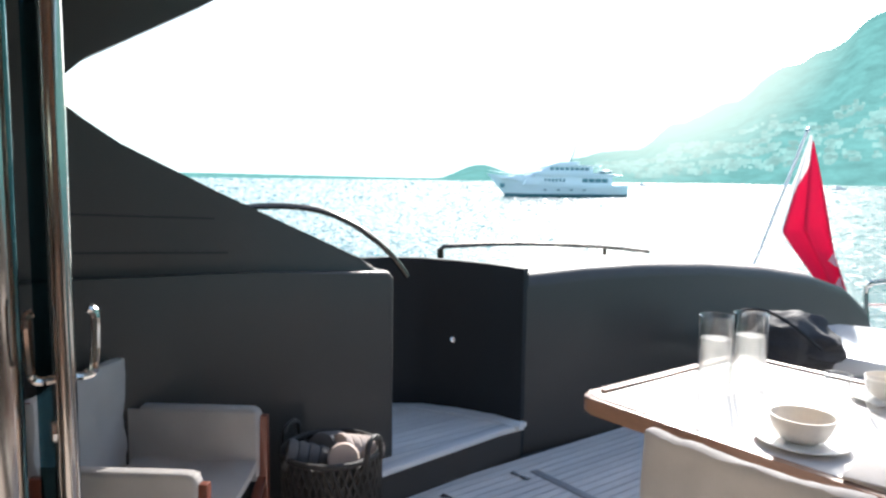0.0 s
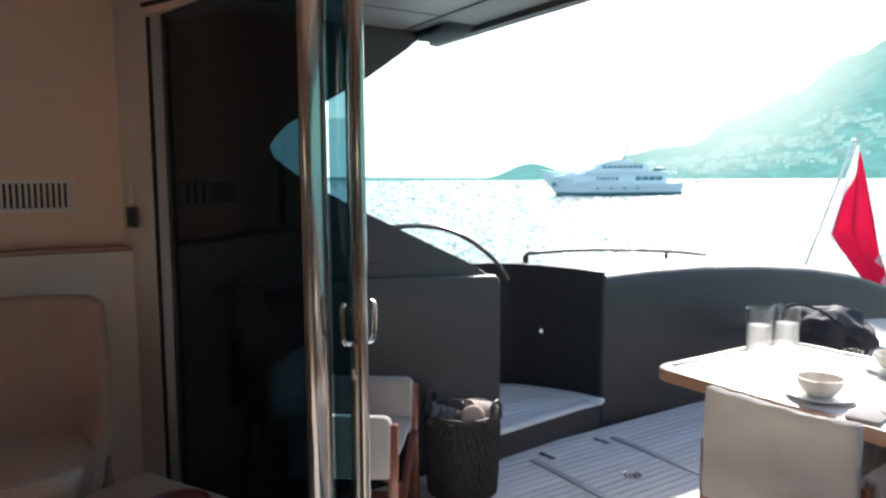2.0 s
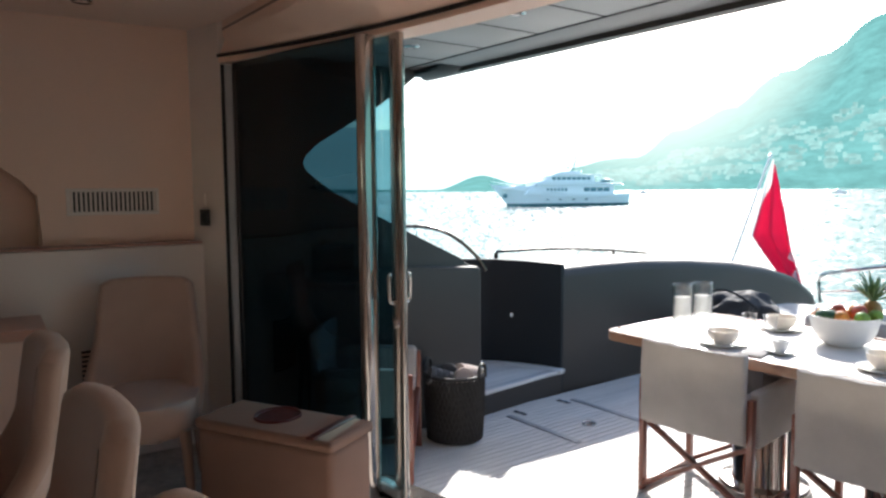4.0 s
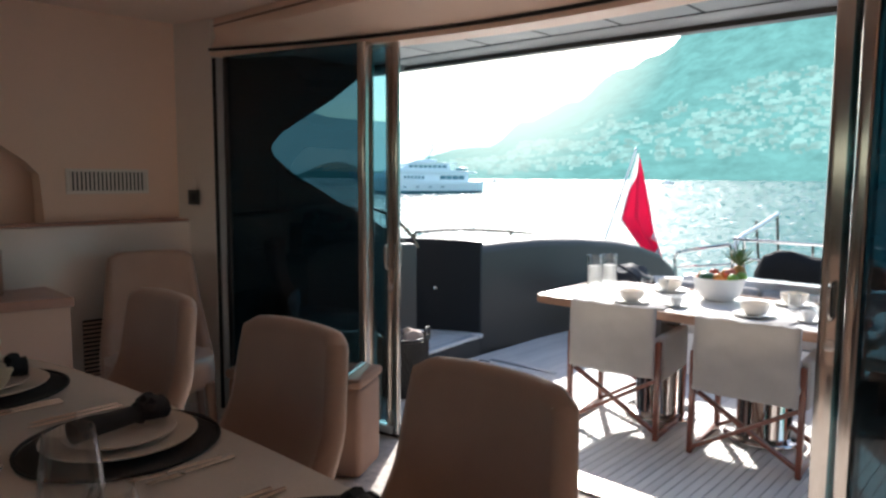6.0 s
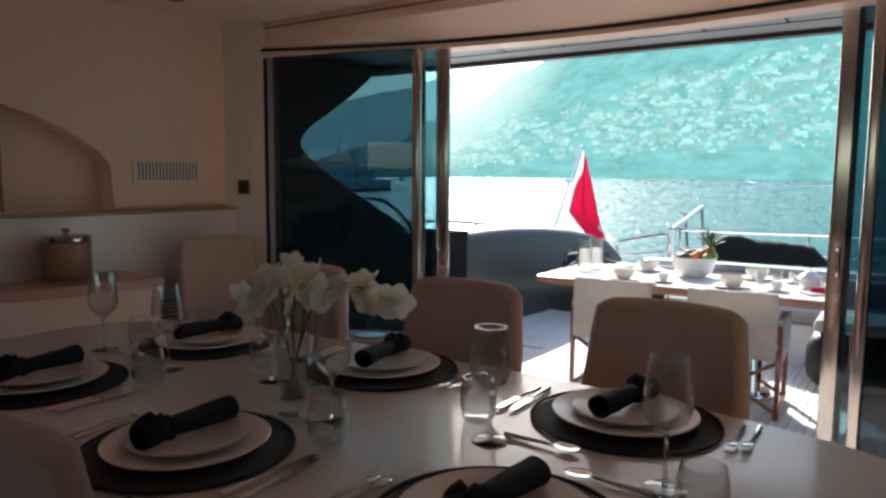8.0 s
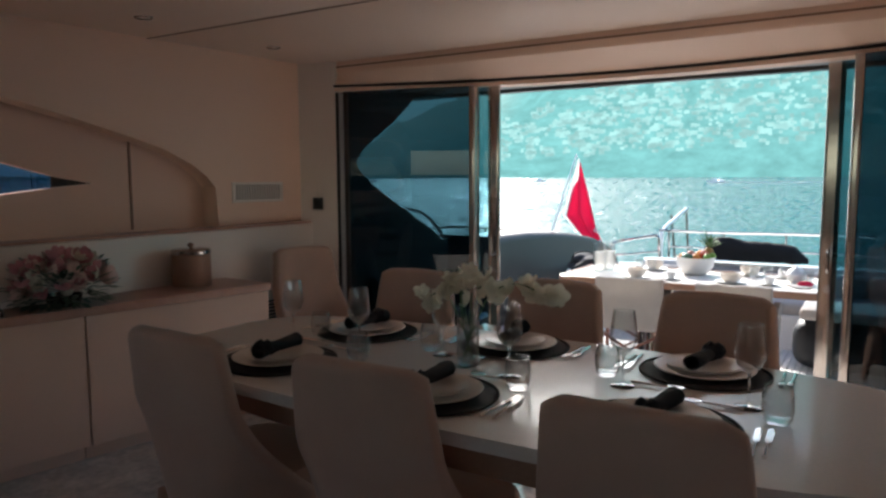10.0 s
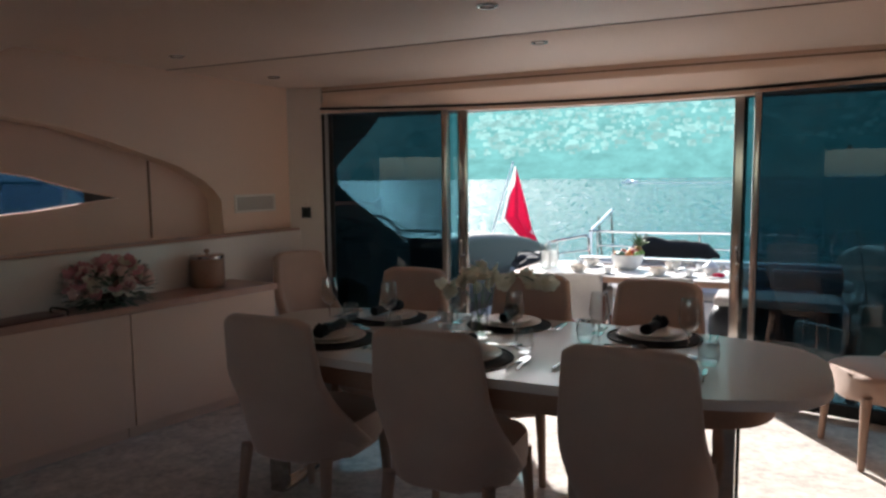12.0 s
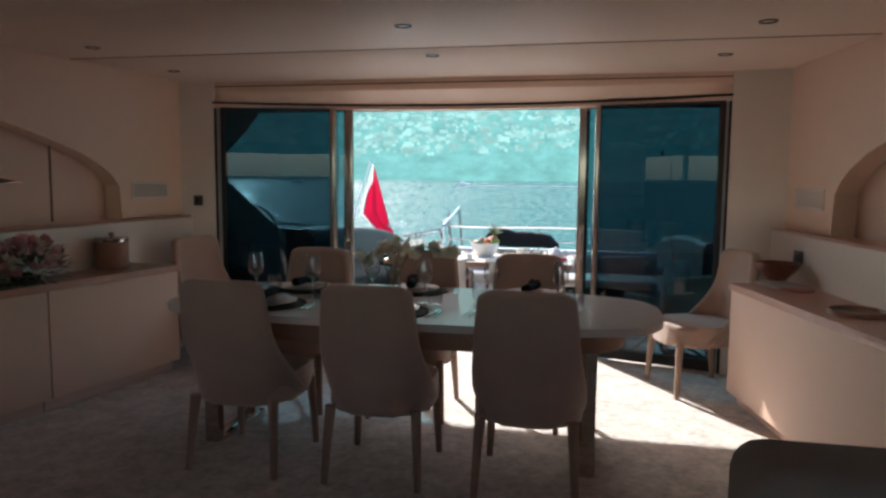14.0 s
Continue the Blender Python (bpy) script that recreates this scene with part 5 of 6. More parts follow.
# ---- dining furniture ----
def dining_chair(m, label, group="dining chairs"):
    """Upholstered chair, faces +y: tall tapered back that wraps into low sides, padded seat, covered legs."""
    ch = thing("dining_chair", label, "chair", m, group=group)

    def back(u, v):
        s = 2 * u - 1
        z = 0.35 + 0.61 * v
        w = 0.254 - 0.050 * max(0, (v - 0.2) / 0.8) ** 0.9 if v > 0.2 else 0.248 + 0.006 * v / 0.2
        wing = max(0.0, 1 - v / 0.62) ** 1.5
        e = abs(s) ** 3.5
        x = w * s * (1 - 0.06 * e * wing)
        y = -0.225 - 0.085 * v + 0.33 * wing * e + 0.03 * e * (1 - wing) - 0.012 * (1 - s * s)
        corner = 0.022 * max(0, abs(s) - 0.80) / 0.20
        z -= corner * abs(s) * v ** 8 + 0.008 * s * s * v ** 8
        return (x, y, z)
    bb = shell(back, 28, 18, 0.062)
    part("backrest", rim_round(bb, 0.024, 3, 60), fabric, ch)

    def seat_out(k):
        o = []
        for i in range(32):
            a = 2 * math.pi * i / 32
            c, s = math.cos(a), math.sin(a)
            o.append((math.copysign(abs(c) ** 0.55, c) * 0.245 * k, 0.03 + math.copysign(abs(s) ** 0.55, s) * 0.255 * k))
        return o
    part("seat", prism(seat_out(1.0), 0.335, 0.475, bev=0.035, seg=4), fabric, ch)
    for sx in (-1, 1):
        for y, yy in ((-0.20, -0.245), (0.235, 0.255)):
            part("leg", tube([(sx * 0.205, y, 0.37), (sx * 0.215, (y + yy) / 2, 0.2), (sx * 0.225, yy, 0.003)], 0.026, 10, taper=0.016), fabric_leg, ch)
    return ch


first = dining_chair(pose(0.895, -2.225, F), "taupe upholstered dining chair with tapered back at the table")
for x, y, a in ((0.185, -2.24, 1), (-0.505, -2.25, -1)):
    copy_thing(first, pose(x, y, F, 0, 0, a))
for x, y, a in ((0.768, -1.335, 179), (0.10, -1.325, 181), (-0.64, -1.33, 179)):
    copy_thing(first, pose(x, y, F, 0, 0, a))
for x, y, a, lb in ((-1.66, -0.56, -112, "taupe upholstered chair standing alone beside the wall switch"), (1.89, -0.445, 110.5, "taupe upholstered chair standing alone by the sunlit doors")):
    c = copy_thing(first, pose(x, y, F, 0, 0, a))
    tagged(c, lb, group="spare chairs")

dt = thing("dining_table", "long glossy grey dining table with rounded ends", "table", pose(0.21, -1.865, 0))
o = []
for i in range(72):
    a = 2 * math.pi * i / 72
    c, s = math.cos(a), math.sin(a)
    o.append((math.copysign(abs(c) ** 0.72, c) * 1.297, math.copysign(abs(s) ** 0.50, s) * 0.545))
part("tabletop", prism(o, 0.893, 0.930, bev=0.010, seg=3), lacquer_top, dt)
part("apron", prism([(x * 0.86, y * 0.84) for x, y in o], 0.79, 0.892, bev=0.004), tan_hide, dt, "recessed brown leather apron")
for sx in (-1, 1):
    for y in (-0.25, 0.17):
        part("leg", prism([(sx * 1.025 - 0.035, y - 0.03), (sx * 0.95 - 0.035, y - 0.03), (sx * 0.95 - 0.035, y + 0.03), (sx * 1.025 - 0.035, y + 0.03)], F + 0.002, 0.85, bev=0.008), chrome, dt, "dark polished metal leg")
    part("foot_bar", box((sx * 0.987 - 0.035, 0, F + 0.012), (0.085, 0.52, 0.02), 0.004), chrome, dt)

# place settings
TZ = 0.9315


def setting(x, y, flip, seed):
    rn = random.Random(seed)
    sg = -1 if flip else 1        # 1: guest sits forward, facing aft
    G = lambda dx, dy: (x + sg * dx, y + sg * dy)
    pm = thing("placemat", "round charcoal woven placemat", "placemat", pose(x, y, TZ), group="placemats")
    part("weave", lathe([(0, 0.004)] + [(0.008 * q + (0.002 if q % 2 else 0), 0.0046 if q % 2 else 0.0034) for q in range(1, 25)] + [(0.200, 0.0), (0, 0)], 44), matweave, pm)
    part("rim", tube([(0.203 * math.cos(q * math.pi / 22), 0.203 * math.sin(q * math.pi / 22), 0.004) for q in range(44)], 0.0045, 6, closed=True), matweave, pm, "plaited edge")
    single("dinner_plate", lathe([(0.0, 0.003), (0.088, 0.003), (0.094, 0.0), (0.10, 0.004), (0.156, 0.015), (0.159, 0.018), (0.157, 0.0195), (0.106, 0.010), (0.10, 0.008), (0.0, 0.008)], 40), china, "ivory china dinner plate on a dark placemat", "plate", "dinner plates", m=pose(x, y, TZ + 0.005))
    single("side_plate", lathe([(0.0, 0.003), (0.062, 0.003), (0.068, 0.0), (0.072, 0.004), (0.112, 0.013), (0.115, 0.016), (0.113, 0.0175), (0.076, 0.010), (0.07, 0.008), (0.0, 0.008)], 36), china, "smaller ivory china plate stacked on top", "plate", "starter plates", m=pose(x, y, TZ + 0.015))
    a = rn.uniform(-12, 12) + (-92 if not flip else 88)

    def roll(u, v):
        t = u * 2 - 1
        r = 0.021 + 0.012 * max(0, t - 0.45) ** 0.7 + 0.005 * max(0, -t) - 0.006 * math.exp(-(t - 0.42) ** 2 * 90)
        b_ = 2 * math.pi * v
        r *= 1 + 0.14 * noise.noise(Vector((math.cos(b_) * 1.5 + seed, math.sin(b_) * 1.5, t * 3)))
        return (t * 0.105, r * math.cos(b_), 0.026 + r * 0.85 * math.sin(b_))
    nb = shell(roll, 20, 16, 0.004)
    nk = thing("rolled_napkin", "black linen napkin rolled and tied on the plates", "napkin", pose(x, y, TZ + 0.029, 0, 0, a), group="rolled napkins")
    part("cloth", nb, napkin_mat, nk)
    part("tie", tube([(0.044, 0.0225 * math.cos(q * math.pi / 8), 0.026 + 0.0205 * math.sin(q * math.pi / 8)) for q in range(16)], 0.005, 6, closed=True), napkin_mat, nk)
    for t in (-0.012, 0.014):
        part("flap", blob((0.088 - abs(t), t, 0.030 + abs(t) * 0.5), 0.027, squash=(0.9, 0.85, 0.85), rough=0.6), napkin_mat, nk)
    base = 0 if not flip else 180

    def handle(L):
        return tube([(0, -L, 0.004), (0, -L * 0.5, 0.005), (0, 0, 0.006)], 0.0055, 6, taper=0.003)
    for dx in (-0.232, -0.258):
        gx, gy = G(dx, rn.uniform(-0.012, 0.012))
        fk = thing("fork", "polished silver dinner fork", "fork", pose(gx, gy, TZ, 0, 0, base + rn.uniform(-4, 4)), group="forks")
        part("handle", handle(0.11), silver, fk)
        part("neck", box((0, 0.018, 0.006), (0.020, 0.03, 0.003), 0.001), silver, fk)
        for q in (-0.0075, -0.0025, 0.0025, 0.0075):
            part("tine", tube([(q, 0.03, 0.006), (q, 0.055, 0.009), (q, 0.075, 0.007)], 0.0014, 5), silver, fk)
    for dx, L in ((0.232, 0.11), (0.258, 0.10)):
        gx, gy = G(dx, rn.uniform(-0.012, 0.012))
        kn = thing("knife", "polished silver table knife", "knife", pose(gx, gy, TZ, 0, 0, base + rn.uniform(-4, 4)), group="knives")
        part("handle", handle(L), silver, kn)
        part("blade", prism([(-0.008, 0.0), (0.008, 0.0), (0.010, 0.07), (0.004, 0.105), (-0.008, 0.09)], 0.004, 0.0065), silver, kn)
    gx, gy = G(0.06, 0.235)
    sp = thing("dessert_spoon", "silver dessert spoon above the plate", "spoon", pose(gx, gy, TZ, 0, 0, base + 90), group="spoons")
    part("handle", handle(0.11), silver, sp)
    part("bowl", lathe([(0.0, -0.006), (0.012, -0.004), (0.018, 0.0), (0.016, 0.0), (0.0, -0.004)], 16), silver, sp).matrix_basis = Matrix.Translation((0, 0.028, 0.009)) @ Matrix.Diagonal((1, 1.5, 1, 1))


PLACES = [(0.828, -1.53, True), (0.137, -1.52, True), (-0.497, -1.61, True), (0.83, -2.10, False), (0.18, -2.18, False), (-0.49, -2.13, False)]
for k, (x, y, fl_) in enumerate(PLACES):
    setting(x, y, fl_, k + 1)


def wine_glass(x, y):
    g = thing("wine_glass", "clear stemmed wine glass with tapered bowl", "glass", pose(x, y, TZ), group="wine glasses")
    part("foot", lathe([(0.0, 0.006), (0.008, 0.006), (0.037, 0.002), (0.038, 0.0), (0.0, 0.0)], 28), crystal, g)
    part("stem", lathe([(0.0, 0.0065), (0.006, 0.0065), (0.0038, 0.02), (0.0036, 0.085), (0.007, 0.0972), (0.0, 0.0972)], 12), crystal, g)
    part("bowl", lathe([(0.0, 0.098), (0.012, 0.100), (0.034, 0.122), (0.0425, 0.145), (0.040, 0.18), (0.0325, 0.235), (0.0312, 0.235), (0.0385, 0.18), (0.0408, 0.146), (0.032, 0.124), (0.0, 0.102)], 32), thin_glass, g)


def tumbler(x, y):
    g = thing("water_tumbler", "rounded clear stemless water tumbler", "glass", pose(x, y, TZ), group="water tumblers")
    part("glass", lathe([(0.0, 0.0), (0.028, 0.0), (0.036, 0.012), (0.041, 0.04), (0.039, 0.075), (0.034, 0.098), (0.0328, 0.098), (0.0375, 0.075), (0.0392, 0.04), (0.033, 0.016), (0.0, 0.012)], 28), thin_glass, g)


for x, y in ((0.643, -1.803), (1.005, -1.826), (-0.029, -1.768), (0.300, -1.896), (-0.695, -1.838), (-0.341, -1.862)):
    wine_glass(x, y)
for x, y in ((0.565, -1.718), (1.089, -1.92), (-0.11, -1.725), (0.380, -2.00), (-0.62, -1.76), (-0.248, -1.984)):
    tumbler(x, y)

# orchids in a slim vase
vs_ = thing("flower_vase", "clear glass vase of white orchids on the table", "vase", pose(0.11, -1.83, TZ))
part("glass", lathe([(0.0, 0.0), (0.036, 0.0), (0.040, 0.006), (0.038, 0.17), (0.0365, 0.17), (0.037, 0.012), (0.0, 0.014)], 28), thin_glass, vs_)
part("water", lathe([(0.0, 0.014), (0.0355, 0.015), (0.0355, 0.085), (0.0, 0.085)], 24), water_glass, vs_)
rnd = random.Random(11)
stems = []
for k in range(6):
    a = 2 * math.pi * k / 6 + 0.3
    L = rnd.uniform(0.03, 0.08)
    tip = Vector((L * math.cos(a), L * 0.7 * math.sin(a), rnd.uniform(0.22, 0.31)))
    pts = arc([(-0.02 * math.cos(a), -0.02 * math.sin(a), 0.015), (0.018 * math.cos(a), 0.018 * math.sin(a), 0.13), tip * 0.75 + Vector((0, 0, 0.055)), tip], 4)
    part("stem", tube(pts, 0.0022, 5), leafmat, vs_)
    stems.append((tip, a))
sprays = [(Vector((0.15, -0.01, 0.275)), 0.0), (Vector((0.21, -0.01, 0.285)), 0.0), (Vector((0.265, -0.02, 0.275)), 0.1), (Vector((0.315, -0.02, 0.25)), 0.3), (Vector((-0.12, 0.0, 0.25)), 3.1), (Vector((-0.17, 0.0, 0.22)), 3.2)]
part("stem", tube(arc([(0.02, 0, 0.12), (0.09, -0.01, 0.25), (0.20, -0.01, 0.295), (0.34, -0.02, 0.235)], 5), 0.0025, 5), leafmat, vs_)
part("stem", tube(arc([(-0.02, 0, 0.12), (-0.09, 0, 0.24), (-0.18, 0, 0.21)], 5), 0.0032, 5), leafmat, vs_)


def blossom(p, r, rn, n=5, cup_=0.35):
    """A flower of curved petals round a centre."""
    bm = bmesh.new()
    ax = Vector((rn.uniform(-1, 1), rn.uniform(-1.2, 0.6), rn.uniform(0.0, 1.0))).normalized()
    u = ax.orthogonal().normalized()
    w = ax.cross(u)
    for k in range(n):
        a = 2 * math.pi * k / n + rn.uniform(-0.2, 0.2)
        d = (math.cos(a) * u + math.sin(a) * w)
        s = ax.cross(d)
        rr = r * rn.uniform(0.85, 1.15)
        rows = []
        for i in range(4):
            t = i / 3
            wd = (0.16, 0.42, 0.46, 0.12)[i] * rr
            c = p + d * rr * (0.05 + 0.95 * t) + ax * rr * cup_ * (t * t - 0.2)
            rows.append([bm.verts.new(c - s * wd + ax * rr * 0.10), bm.verts.new(c - ax * rr * 0.02), bm.verts.new(c + s * wd + ax * rr * 0.10)])
        for i in range(3):
            for j in range(2):
                bm.faces.new((rows[i][j], rows[i][j + 1], rows[i + 1][j + 1], rows[i + 1][j]))
    blob(p + ax * r * 0.12, r * 0.18, bm, sub=1)
    return bm


for tip, a in stems:
    for q in range(4):
        pp = tip + Vector((rnd.uniform(-0.035, 0.035), rnd.uniform(-0.03, 0.03), rnd.uniform(-0.035, 0.04)))
        part("blossom", blossom(pp, rnd.uniform(0.024, 0.034), rnd), petal, vs_)
for p, a in sprays:
    for q in range(3):
        part("blossom", blossom(p + Vector((rnd.uniform(-0.03, 0.03), rnd.uniform(-0.02, 0.02), rnd.uniform(-0.03, 0.02))), rnd.uniform(0.030, 0.040), rnd), petal, vs_)

# ---- sideboard objects ----
cn = thing("canister", "brown leather canister with chrome lid on the sideboard", "canister", pose(-2.11, -1.20, 0.948))
part("body", lathe([(0.0, 0.0), (0.106, 0.0), (0.109, 0.004), (0.109, 0.182), (0.104, 0.187), (0, 0.187)], 40), tan_hide, cn)
part("stitching", tube([(0.1095 * math.cos(q * math.pi / 24), 0.1095 * math.sin(q * math.pi / 24), 0.012) for q in range(48)], 0.0022, 5, closed=True), brown_lac, cn, "dark stitched seam round the foot")
part("lid", lathe([(0.110, 0.186), (0.112, 0.189), (0.112, 0.210), (0.104, 0.216), (0.03, 0.219), (0, 0.219)], 40), chrome, cn, "polished chrome lid")
part("knob", lathe([(0.008, 0.219), (0.008, 0.226), (0.018, 0.231), (0.018, 0.244), (0.01, 0.250), (0, 0.251)], 20), tan_hide, cn)
bq = thing("bouquet", "round bouquet of pink and white flowers on the sideboard", "flowers", pose(-2.115, -1.96, 0.948))
part("bowl", lathe([(0.0, 0.0), (0.06, 0.0), (0.08, 0.03), (0.084, 0.06), (0.078, 0.06), (0.072, 0.03), (0, 0.02)], 28), darkmetal, bq)
rnd = random.Random(21)
for k in range(74):
    a, e = rnd.uniform(0, 2 * math.pi), rnd.uniform(-0.1, 1.45)
    R = 0.152 * rnd.uniform(0.85, 1.1)
    p = Vector((R * 1.3 * math.cos(a) * math.cos(e), R * 1.3 * math.sin(a) * math.cos(e), 0.095 + R * math.sin(e)))
    mt = rnd.choice((petal_pink, petal_pale, petal_pale, petal, petal_pink))
    part("blossom", blossom(p, rnd.uniform(0.028, 0.052), rnd, rnd.choice((6, 7, 8)), 0.7), mt, bq)
bm = bmesh.new()
for k in range(420):
    a, e = rnd.uniform(0, 2 * math.pi), rnd.uniform(-0.75, 0.7)
    R = rnd.uniform(0.12, 0.21)
    p = Vector((R * 1.2 * math.cos(a) * math.cos(e), R * 1.2 * math.sin(a) * math.cos(e), max(0.02, 0.10 + R * math.sin(e))))
    d = (p - Vector((0, 0, 0.05))).normalized()
    s = d.cross(Vector((0, 0, 1))).normalized()
    L, wd = rnd.uniform(0.035, 0.08), rnd.uniform(0.010, 0.020)
    v4 = [bm.verts.new(q) for q in (p - d * L * 0.6, p + s * wd, p + d * L * 0.5 + Vector((0, 0, -0.006)), p - s * wd)]
    bm.faces.new(v4)
part("leaves", bm, leafgrey, bq)
single("serving_tray", side(prism(rrect(2.15, 2.6, -0.32, -0.12, 0.04), 0.949, 0.957, bev=0.002), True), red_tray, "dark lacquer tray with low rim on the sideboard", "tray")
hndl = thing("tray_handle", "small dark bent metal handle piece on the sideboard", "handle", pose(0, 0, 0))
part("bar", side(tube(arc([(2.18, -0.36, 0.958), (2.18, -0.36, 0.985), (2.18, -0.29, 0.99), (2.18, -0.22, 0.985), (2.18, -0.22, 0.958)], 4), 0.006, 6), True), darkmetal, hndl)

single("wooden_bowl", lathe([(0.0, 0.0), (0.055, 0.0), (0.075, 0.02), (0.125, 0.075), (0.135, 0.11), (0.128, 0.11), (0.115, 0.075), (0.065, 0.02), (0, 0.012)], 36), mahogany, "dark turned wooden bowl on the sideboard", "bowl", m=pose(2.315, -0.68, 0.966))
for dx, dy, z, a, mt, lb in ((0.0, -0.06, 0.948, 14, magazine, "thick magazine lying on the sideboard"), (0.03, -0.20, 0.948, 30, magazine_red, "magazine with red cover on the sideboard")):
    single("magazine", box((0, 0, 0.007), (0.21, 0.28, 0.014) if mt == magazine else (0.10, 0.17, 0.010), 0.002), mt, lb, "magazine", "magazines", m=pose(2.31 + dx, -0.76 + dy * 1.4, z, 0, 0, a))
single("leather_tray", lathe([(0.0, 0.004), (0.12, 0.004), (0.125, 0.02), (0.13, 0.02), (0.132, 0.0), (0, 0.0)], 36), brown_lac, "round brown leather tray on the sideboard", "tray", m=pose(2.44, -1.72, 0.948))

# ---- ottoman chest and forward sofa ----
oc = thing("storage_ottoman", "beige leather storage ottoman with a red inset tray", "ottoman", pose(-0.98, -0.19, F, 0, 0, 27))
part("body", box((0, 0, 0.215), (0.66, 0.27, 0.42), 0.03, 3), ottoman_hide, oc)
part("lid", box((0, 0, 0.44), (0.675, 0.285, 0.045), 0.018, 3), ottoman_hide, oc)
part("tray", lathe([(0.0, 0.464), (0.085, 0.464), (0.09, 0.472), (0.094, 0.472), (0.096, 0.463)], 28, (-0.04, 0.02, 0)), red_tray, oc, "round red lacquer dish")
part("strap", box((0.24, 0.0, 0.464), (0.035, 0.285, 0.008), 0.002), red_tray, oc, "thin red leather strap")
for sx in (-1, 1):
    for sy in (-1, 1):
        part("foot", lathe([(0.0, 0.0), (0.02, 0.0), (0.02, 0.02), (0.0, 0.02)], 12, (sx * 0.28, sy * 0.09, 0)), darkmetal, oc)
sf_ = thing("forward_sofa", "dark upholstered sofa with a thick rounded backrest", "sofa", pose(1.99, -4.40, F))
part("backrest", box((0, 0.42, 0.525), (1.06, 0.24, 0.73), 0.07, 4), sofa_grey, sf_)
part("seat", box((0, -0.12, 0.30), (1.04, 0.86, 0.24), 0.05, 3), sofa_grey, sf_)
part("base", box((0, 0, 0.10), (1.0, 0.95, 0.16), 0.02), sofa_grey, sf_)

# ---- boats at anchor ----
yt = thing("motor_yacht", "white three-deck motor yacht at anchor in the haze", "yacht", pose(-121.6, 125.3, -2.6, 0, 0, 247))
# teal of the distant haze is mixed into the yacht's base colours
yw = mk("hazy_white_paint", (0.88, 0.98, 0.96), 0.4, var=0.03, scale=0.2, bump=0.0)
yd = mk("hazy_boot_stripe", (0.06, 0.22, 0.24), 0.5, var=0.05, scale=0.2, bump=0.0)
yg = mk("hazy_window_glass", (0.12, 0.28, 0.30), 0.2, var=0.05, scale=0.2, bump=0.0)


def hull_mesh(L, B_, z0, z1, flare, sheer):
    bm = bmesh.new()
    rings = []
    N = 18
    for i in range(N + 1):
        t = i / N
        x = -L / 2 + L * t
        w = B_ / 2 * (1 - max(0, (t - 0.55) / 0.45) ** 2.2)
        top = z1 + sheer * max(0, (t - 0.4) / 0.6) ** 1.6
        rake = flare * max(0, (t - 0.7) / 0.3) ** 2
        rings.append([bm.verts.new((x, -w * 0.8, z0)), bm.verts.new((x + rake, -w - 0.02, top)), bm.verts.new((x + rake, w + 0.02, top)), bm.verts.new((x, w * 0.8, z0))])
    for a, c in zip(rings, rings[1:]):
        for k in range(4):
            bm.faces.new((a[k], a[(k + 1) % 4], c[(k + 1) % 4], c[k]))
    bm.faces.new(rings[0])
    bm.faces.new(rings[-1][::-1])
    return bm


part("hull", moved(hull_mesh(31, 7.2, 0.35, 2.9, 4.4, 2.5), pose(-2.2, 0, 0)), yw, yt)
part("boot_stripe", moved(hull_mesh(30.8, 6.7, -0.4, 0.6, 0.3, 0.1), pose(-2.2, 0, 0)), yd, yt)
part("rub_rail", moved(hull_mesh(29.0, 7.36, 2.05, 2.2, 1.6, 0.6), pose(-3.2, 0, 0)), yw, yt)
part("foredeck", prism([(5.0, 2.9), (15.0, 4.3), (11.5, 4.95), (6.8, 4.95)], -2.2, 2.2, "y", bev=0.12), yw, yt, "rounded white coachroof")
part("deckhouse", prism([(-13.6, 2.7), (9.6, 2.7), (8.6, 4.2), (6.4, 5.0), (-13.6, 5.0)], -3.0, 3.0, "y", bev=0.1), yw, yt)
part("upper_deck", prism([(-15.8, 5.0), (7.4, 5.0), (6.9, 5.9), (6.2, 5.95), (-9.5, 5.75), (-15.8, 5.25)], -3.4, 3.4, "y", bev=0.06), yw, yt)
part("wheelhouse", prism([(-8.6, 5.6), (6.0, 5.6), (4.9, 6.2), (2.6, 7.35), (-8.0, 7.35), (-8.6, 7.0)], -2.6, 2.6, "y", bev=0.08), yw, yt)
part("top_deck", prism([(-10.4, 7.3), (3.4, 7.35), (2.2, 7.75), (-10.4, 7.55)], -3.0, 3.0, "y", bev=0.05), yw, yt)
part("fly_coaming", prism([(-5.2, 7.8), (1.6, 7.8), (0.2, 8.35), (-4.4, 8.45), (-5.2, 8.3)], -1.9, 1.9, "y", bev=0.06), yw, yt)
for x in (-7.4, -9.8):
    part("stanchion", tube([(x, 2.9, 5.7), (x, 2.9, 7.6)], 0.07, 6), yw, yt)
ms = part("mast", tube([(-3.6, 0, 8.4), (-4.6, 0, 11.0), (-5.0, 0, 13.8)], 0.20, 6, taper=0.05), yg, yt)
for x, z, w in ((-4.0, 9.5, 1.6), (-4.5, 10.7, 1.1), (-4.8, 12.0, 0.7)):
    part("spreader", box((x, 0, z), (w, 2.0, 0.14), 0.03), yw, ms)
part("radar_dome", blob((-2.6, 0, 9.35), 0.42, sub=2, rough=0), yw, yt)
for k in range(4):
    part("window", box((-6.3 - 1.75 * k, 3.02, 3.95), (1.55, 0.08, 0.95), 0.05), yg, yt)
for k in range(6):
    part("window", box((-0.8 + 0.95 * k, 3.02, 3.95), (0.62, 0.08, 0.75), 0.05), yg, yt)
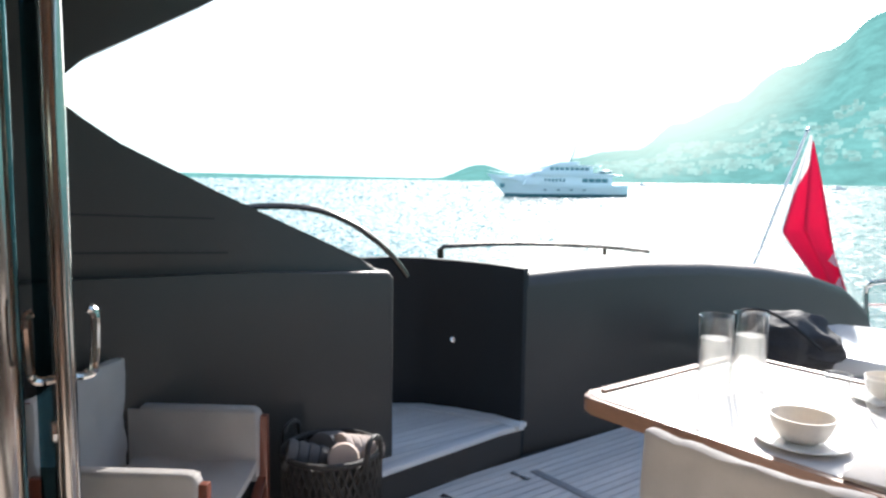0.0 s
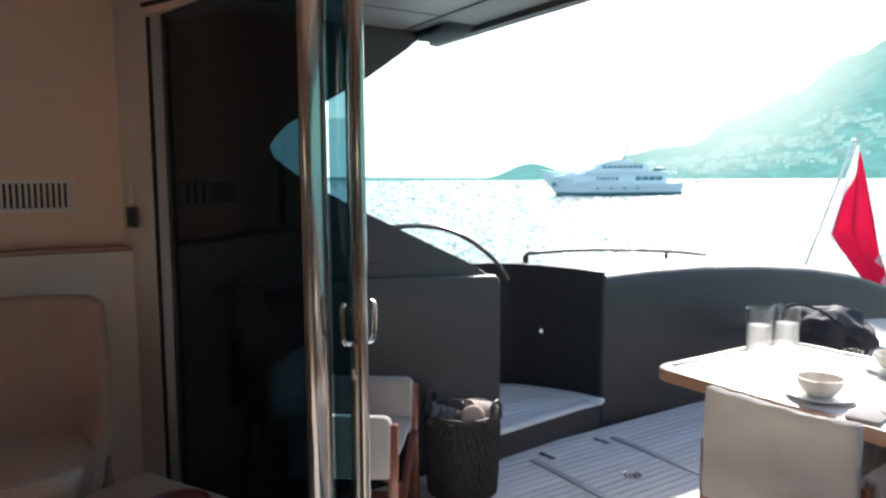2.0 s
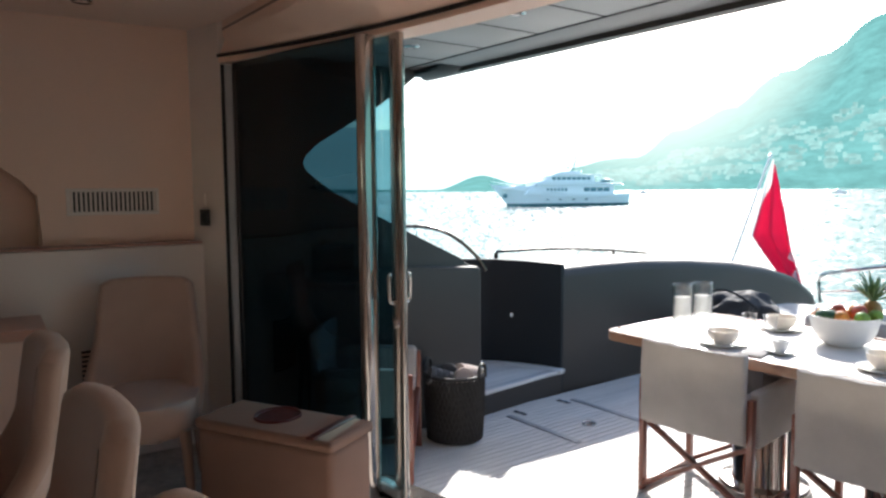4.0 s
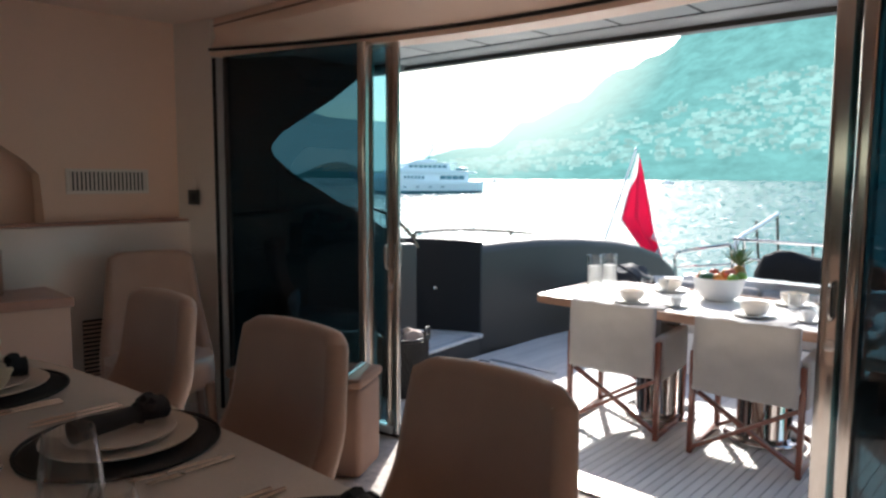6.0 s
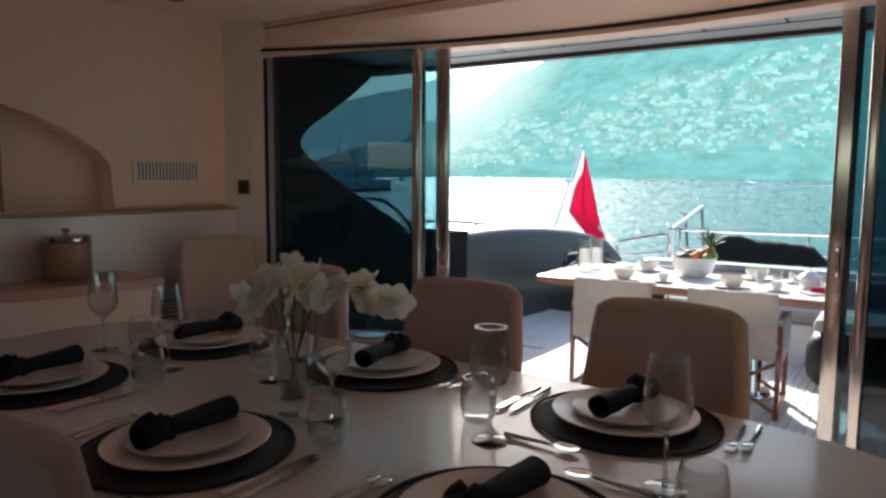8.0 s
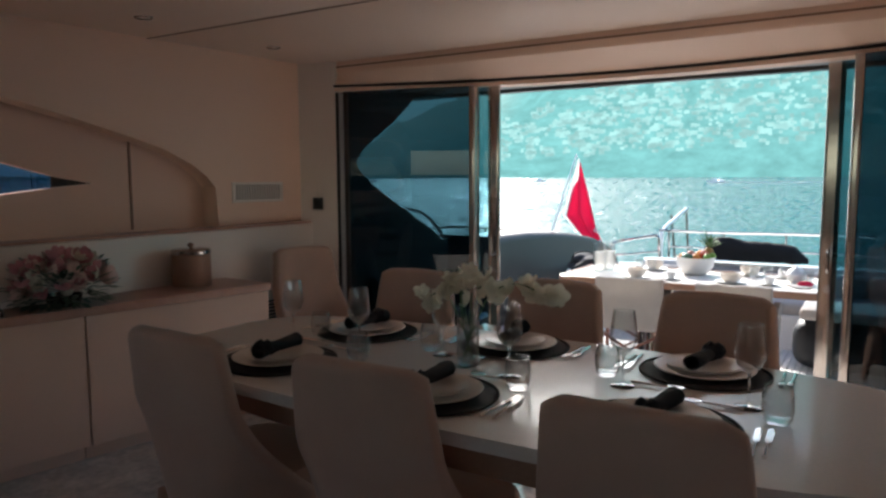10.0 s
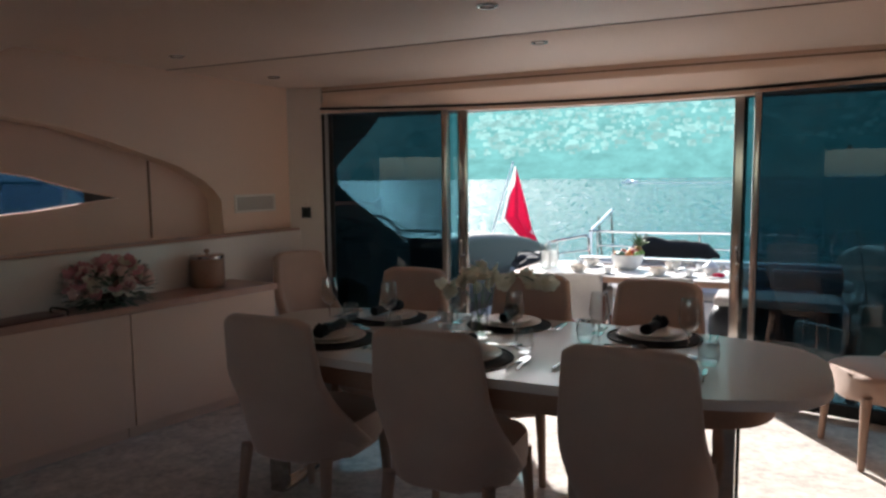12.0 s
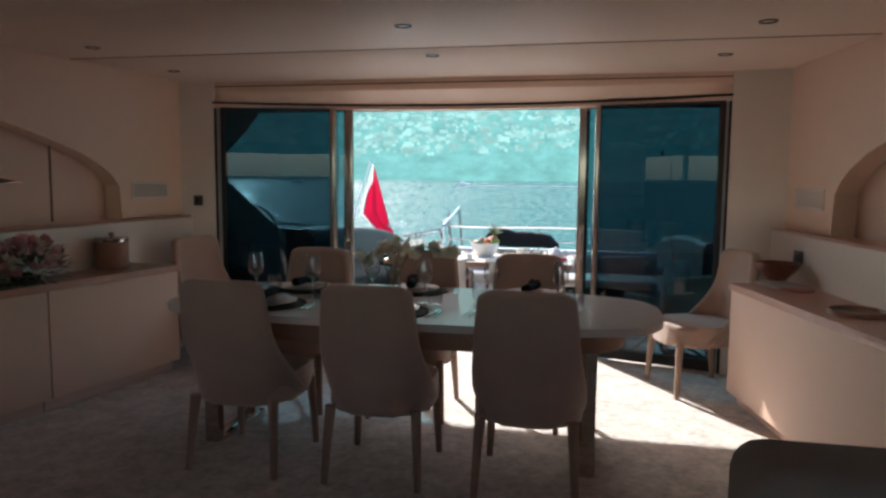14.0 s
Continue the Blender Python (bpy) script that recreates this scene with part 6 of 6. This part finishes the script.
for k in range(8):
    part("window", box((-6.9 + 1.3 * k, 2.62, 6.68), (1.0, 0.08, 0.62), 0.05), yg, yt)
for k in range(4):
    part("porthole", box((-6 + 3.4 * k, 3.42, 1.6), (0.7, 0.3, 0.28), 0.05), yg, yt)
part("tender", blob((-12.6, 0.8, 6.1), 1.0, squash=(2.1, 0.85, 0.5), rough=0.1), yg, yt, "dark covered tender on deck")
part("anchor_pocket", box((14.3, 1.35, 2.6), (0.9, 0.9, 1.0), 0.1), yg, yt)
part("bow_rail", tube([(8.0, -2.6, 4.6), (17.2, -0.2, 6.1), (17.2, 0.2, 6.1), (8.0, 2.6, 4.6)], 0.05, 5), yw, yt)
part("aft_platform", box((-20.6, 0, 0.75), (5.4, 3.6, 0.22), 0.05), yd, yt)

for nm, az, dd, lb in (("speedboat", -10.6, 420, "tiny white speedboat trailing a wake far off"), ("launch", -24.0, 480, "tiny white moored launch near the shore"), ("dinghy", -37.6, 560, "tiny pale boat far across the bay")):
    sb = thing(nm, lb, "boat", pose(dd * math.sin(radians(az)), dd * math.cos(radians(az)), -2.6, 0, 0, 180 if nm == "speedboat" else 20), group="small boats")
    part("hull", hull_mesh(7.5, 2.4, -0.2, 1.0, 0.8, 0.5), white_gel, sb)
    part("cabin", prism([(-1.5, 0.9), (1.8, 0.9), (0.9, 2.3), (-1.2, 2.4)], -0.9, 0.9, "y", bev=0.05), white_gel, sb)
    if nm == "speedboat":
        wk = bmesh.new()
        for q in range(14):
            x0 = -4 - 13 * q
            box((x0 - 6.5, 0.3 * math.sin(q * 2.1), 0.10), (12.9, 1.6 - 0.06 * q, 0.55 - 0.02 * q), 0.1, 1, bm=wk)
        part("wake", wk, white_gel, sb, "long white foaming wake")
        part("spray", blob((-3.4, 0, 0.5), 1.5, squash=(1.3, 1.2, 0.7), rough=0.7, sub=3), white_gel, sb, "white spray at the stern")
    part("windscreen", prism([(1.9, 1.0), (1.95, 1.0), (1.15, 2.2), (1.1, 2.2)], -0.8, 0.8, "y"), yg, sb)
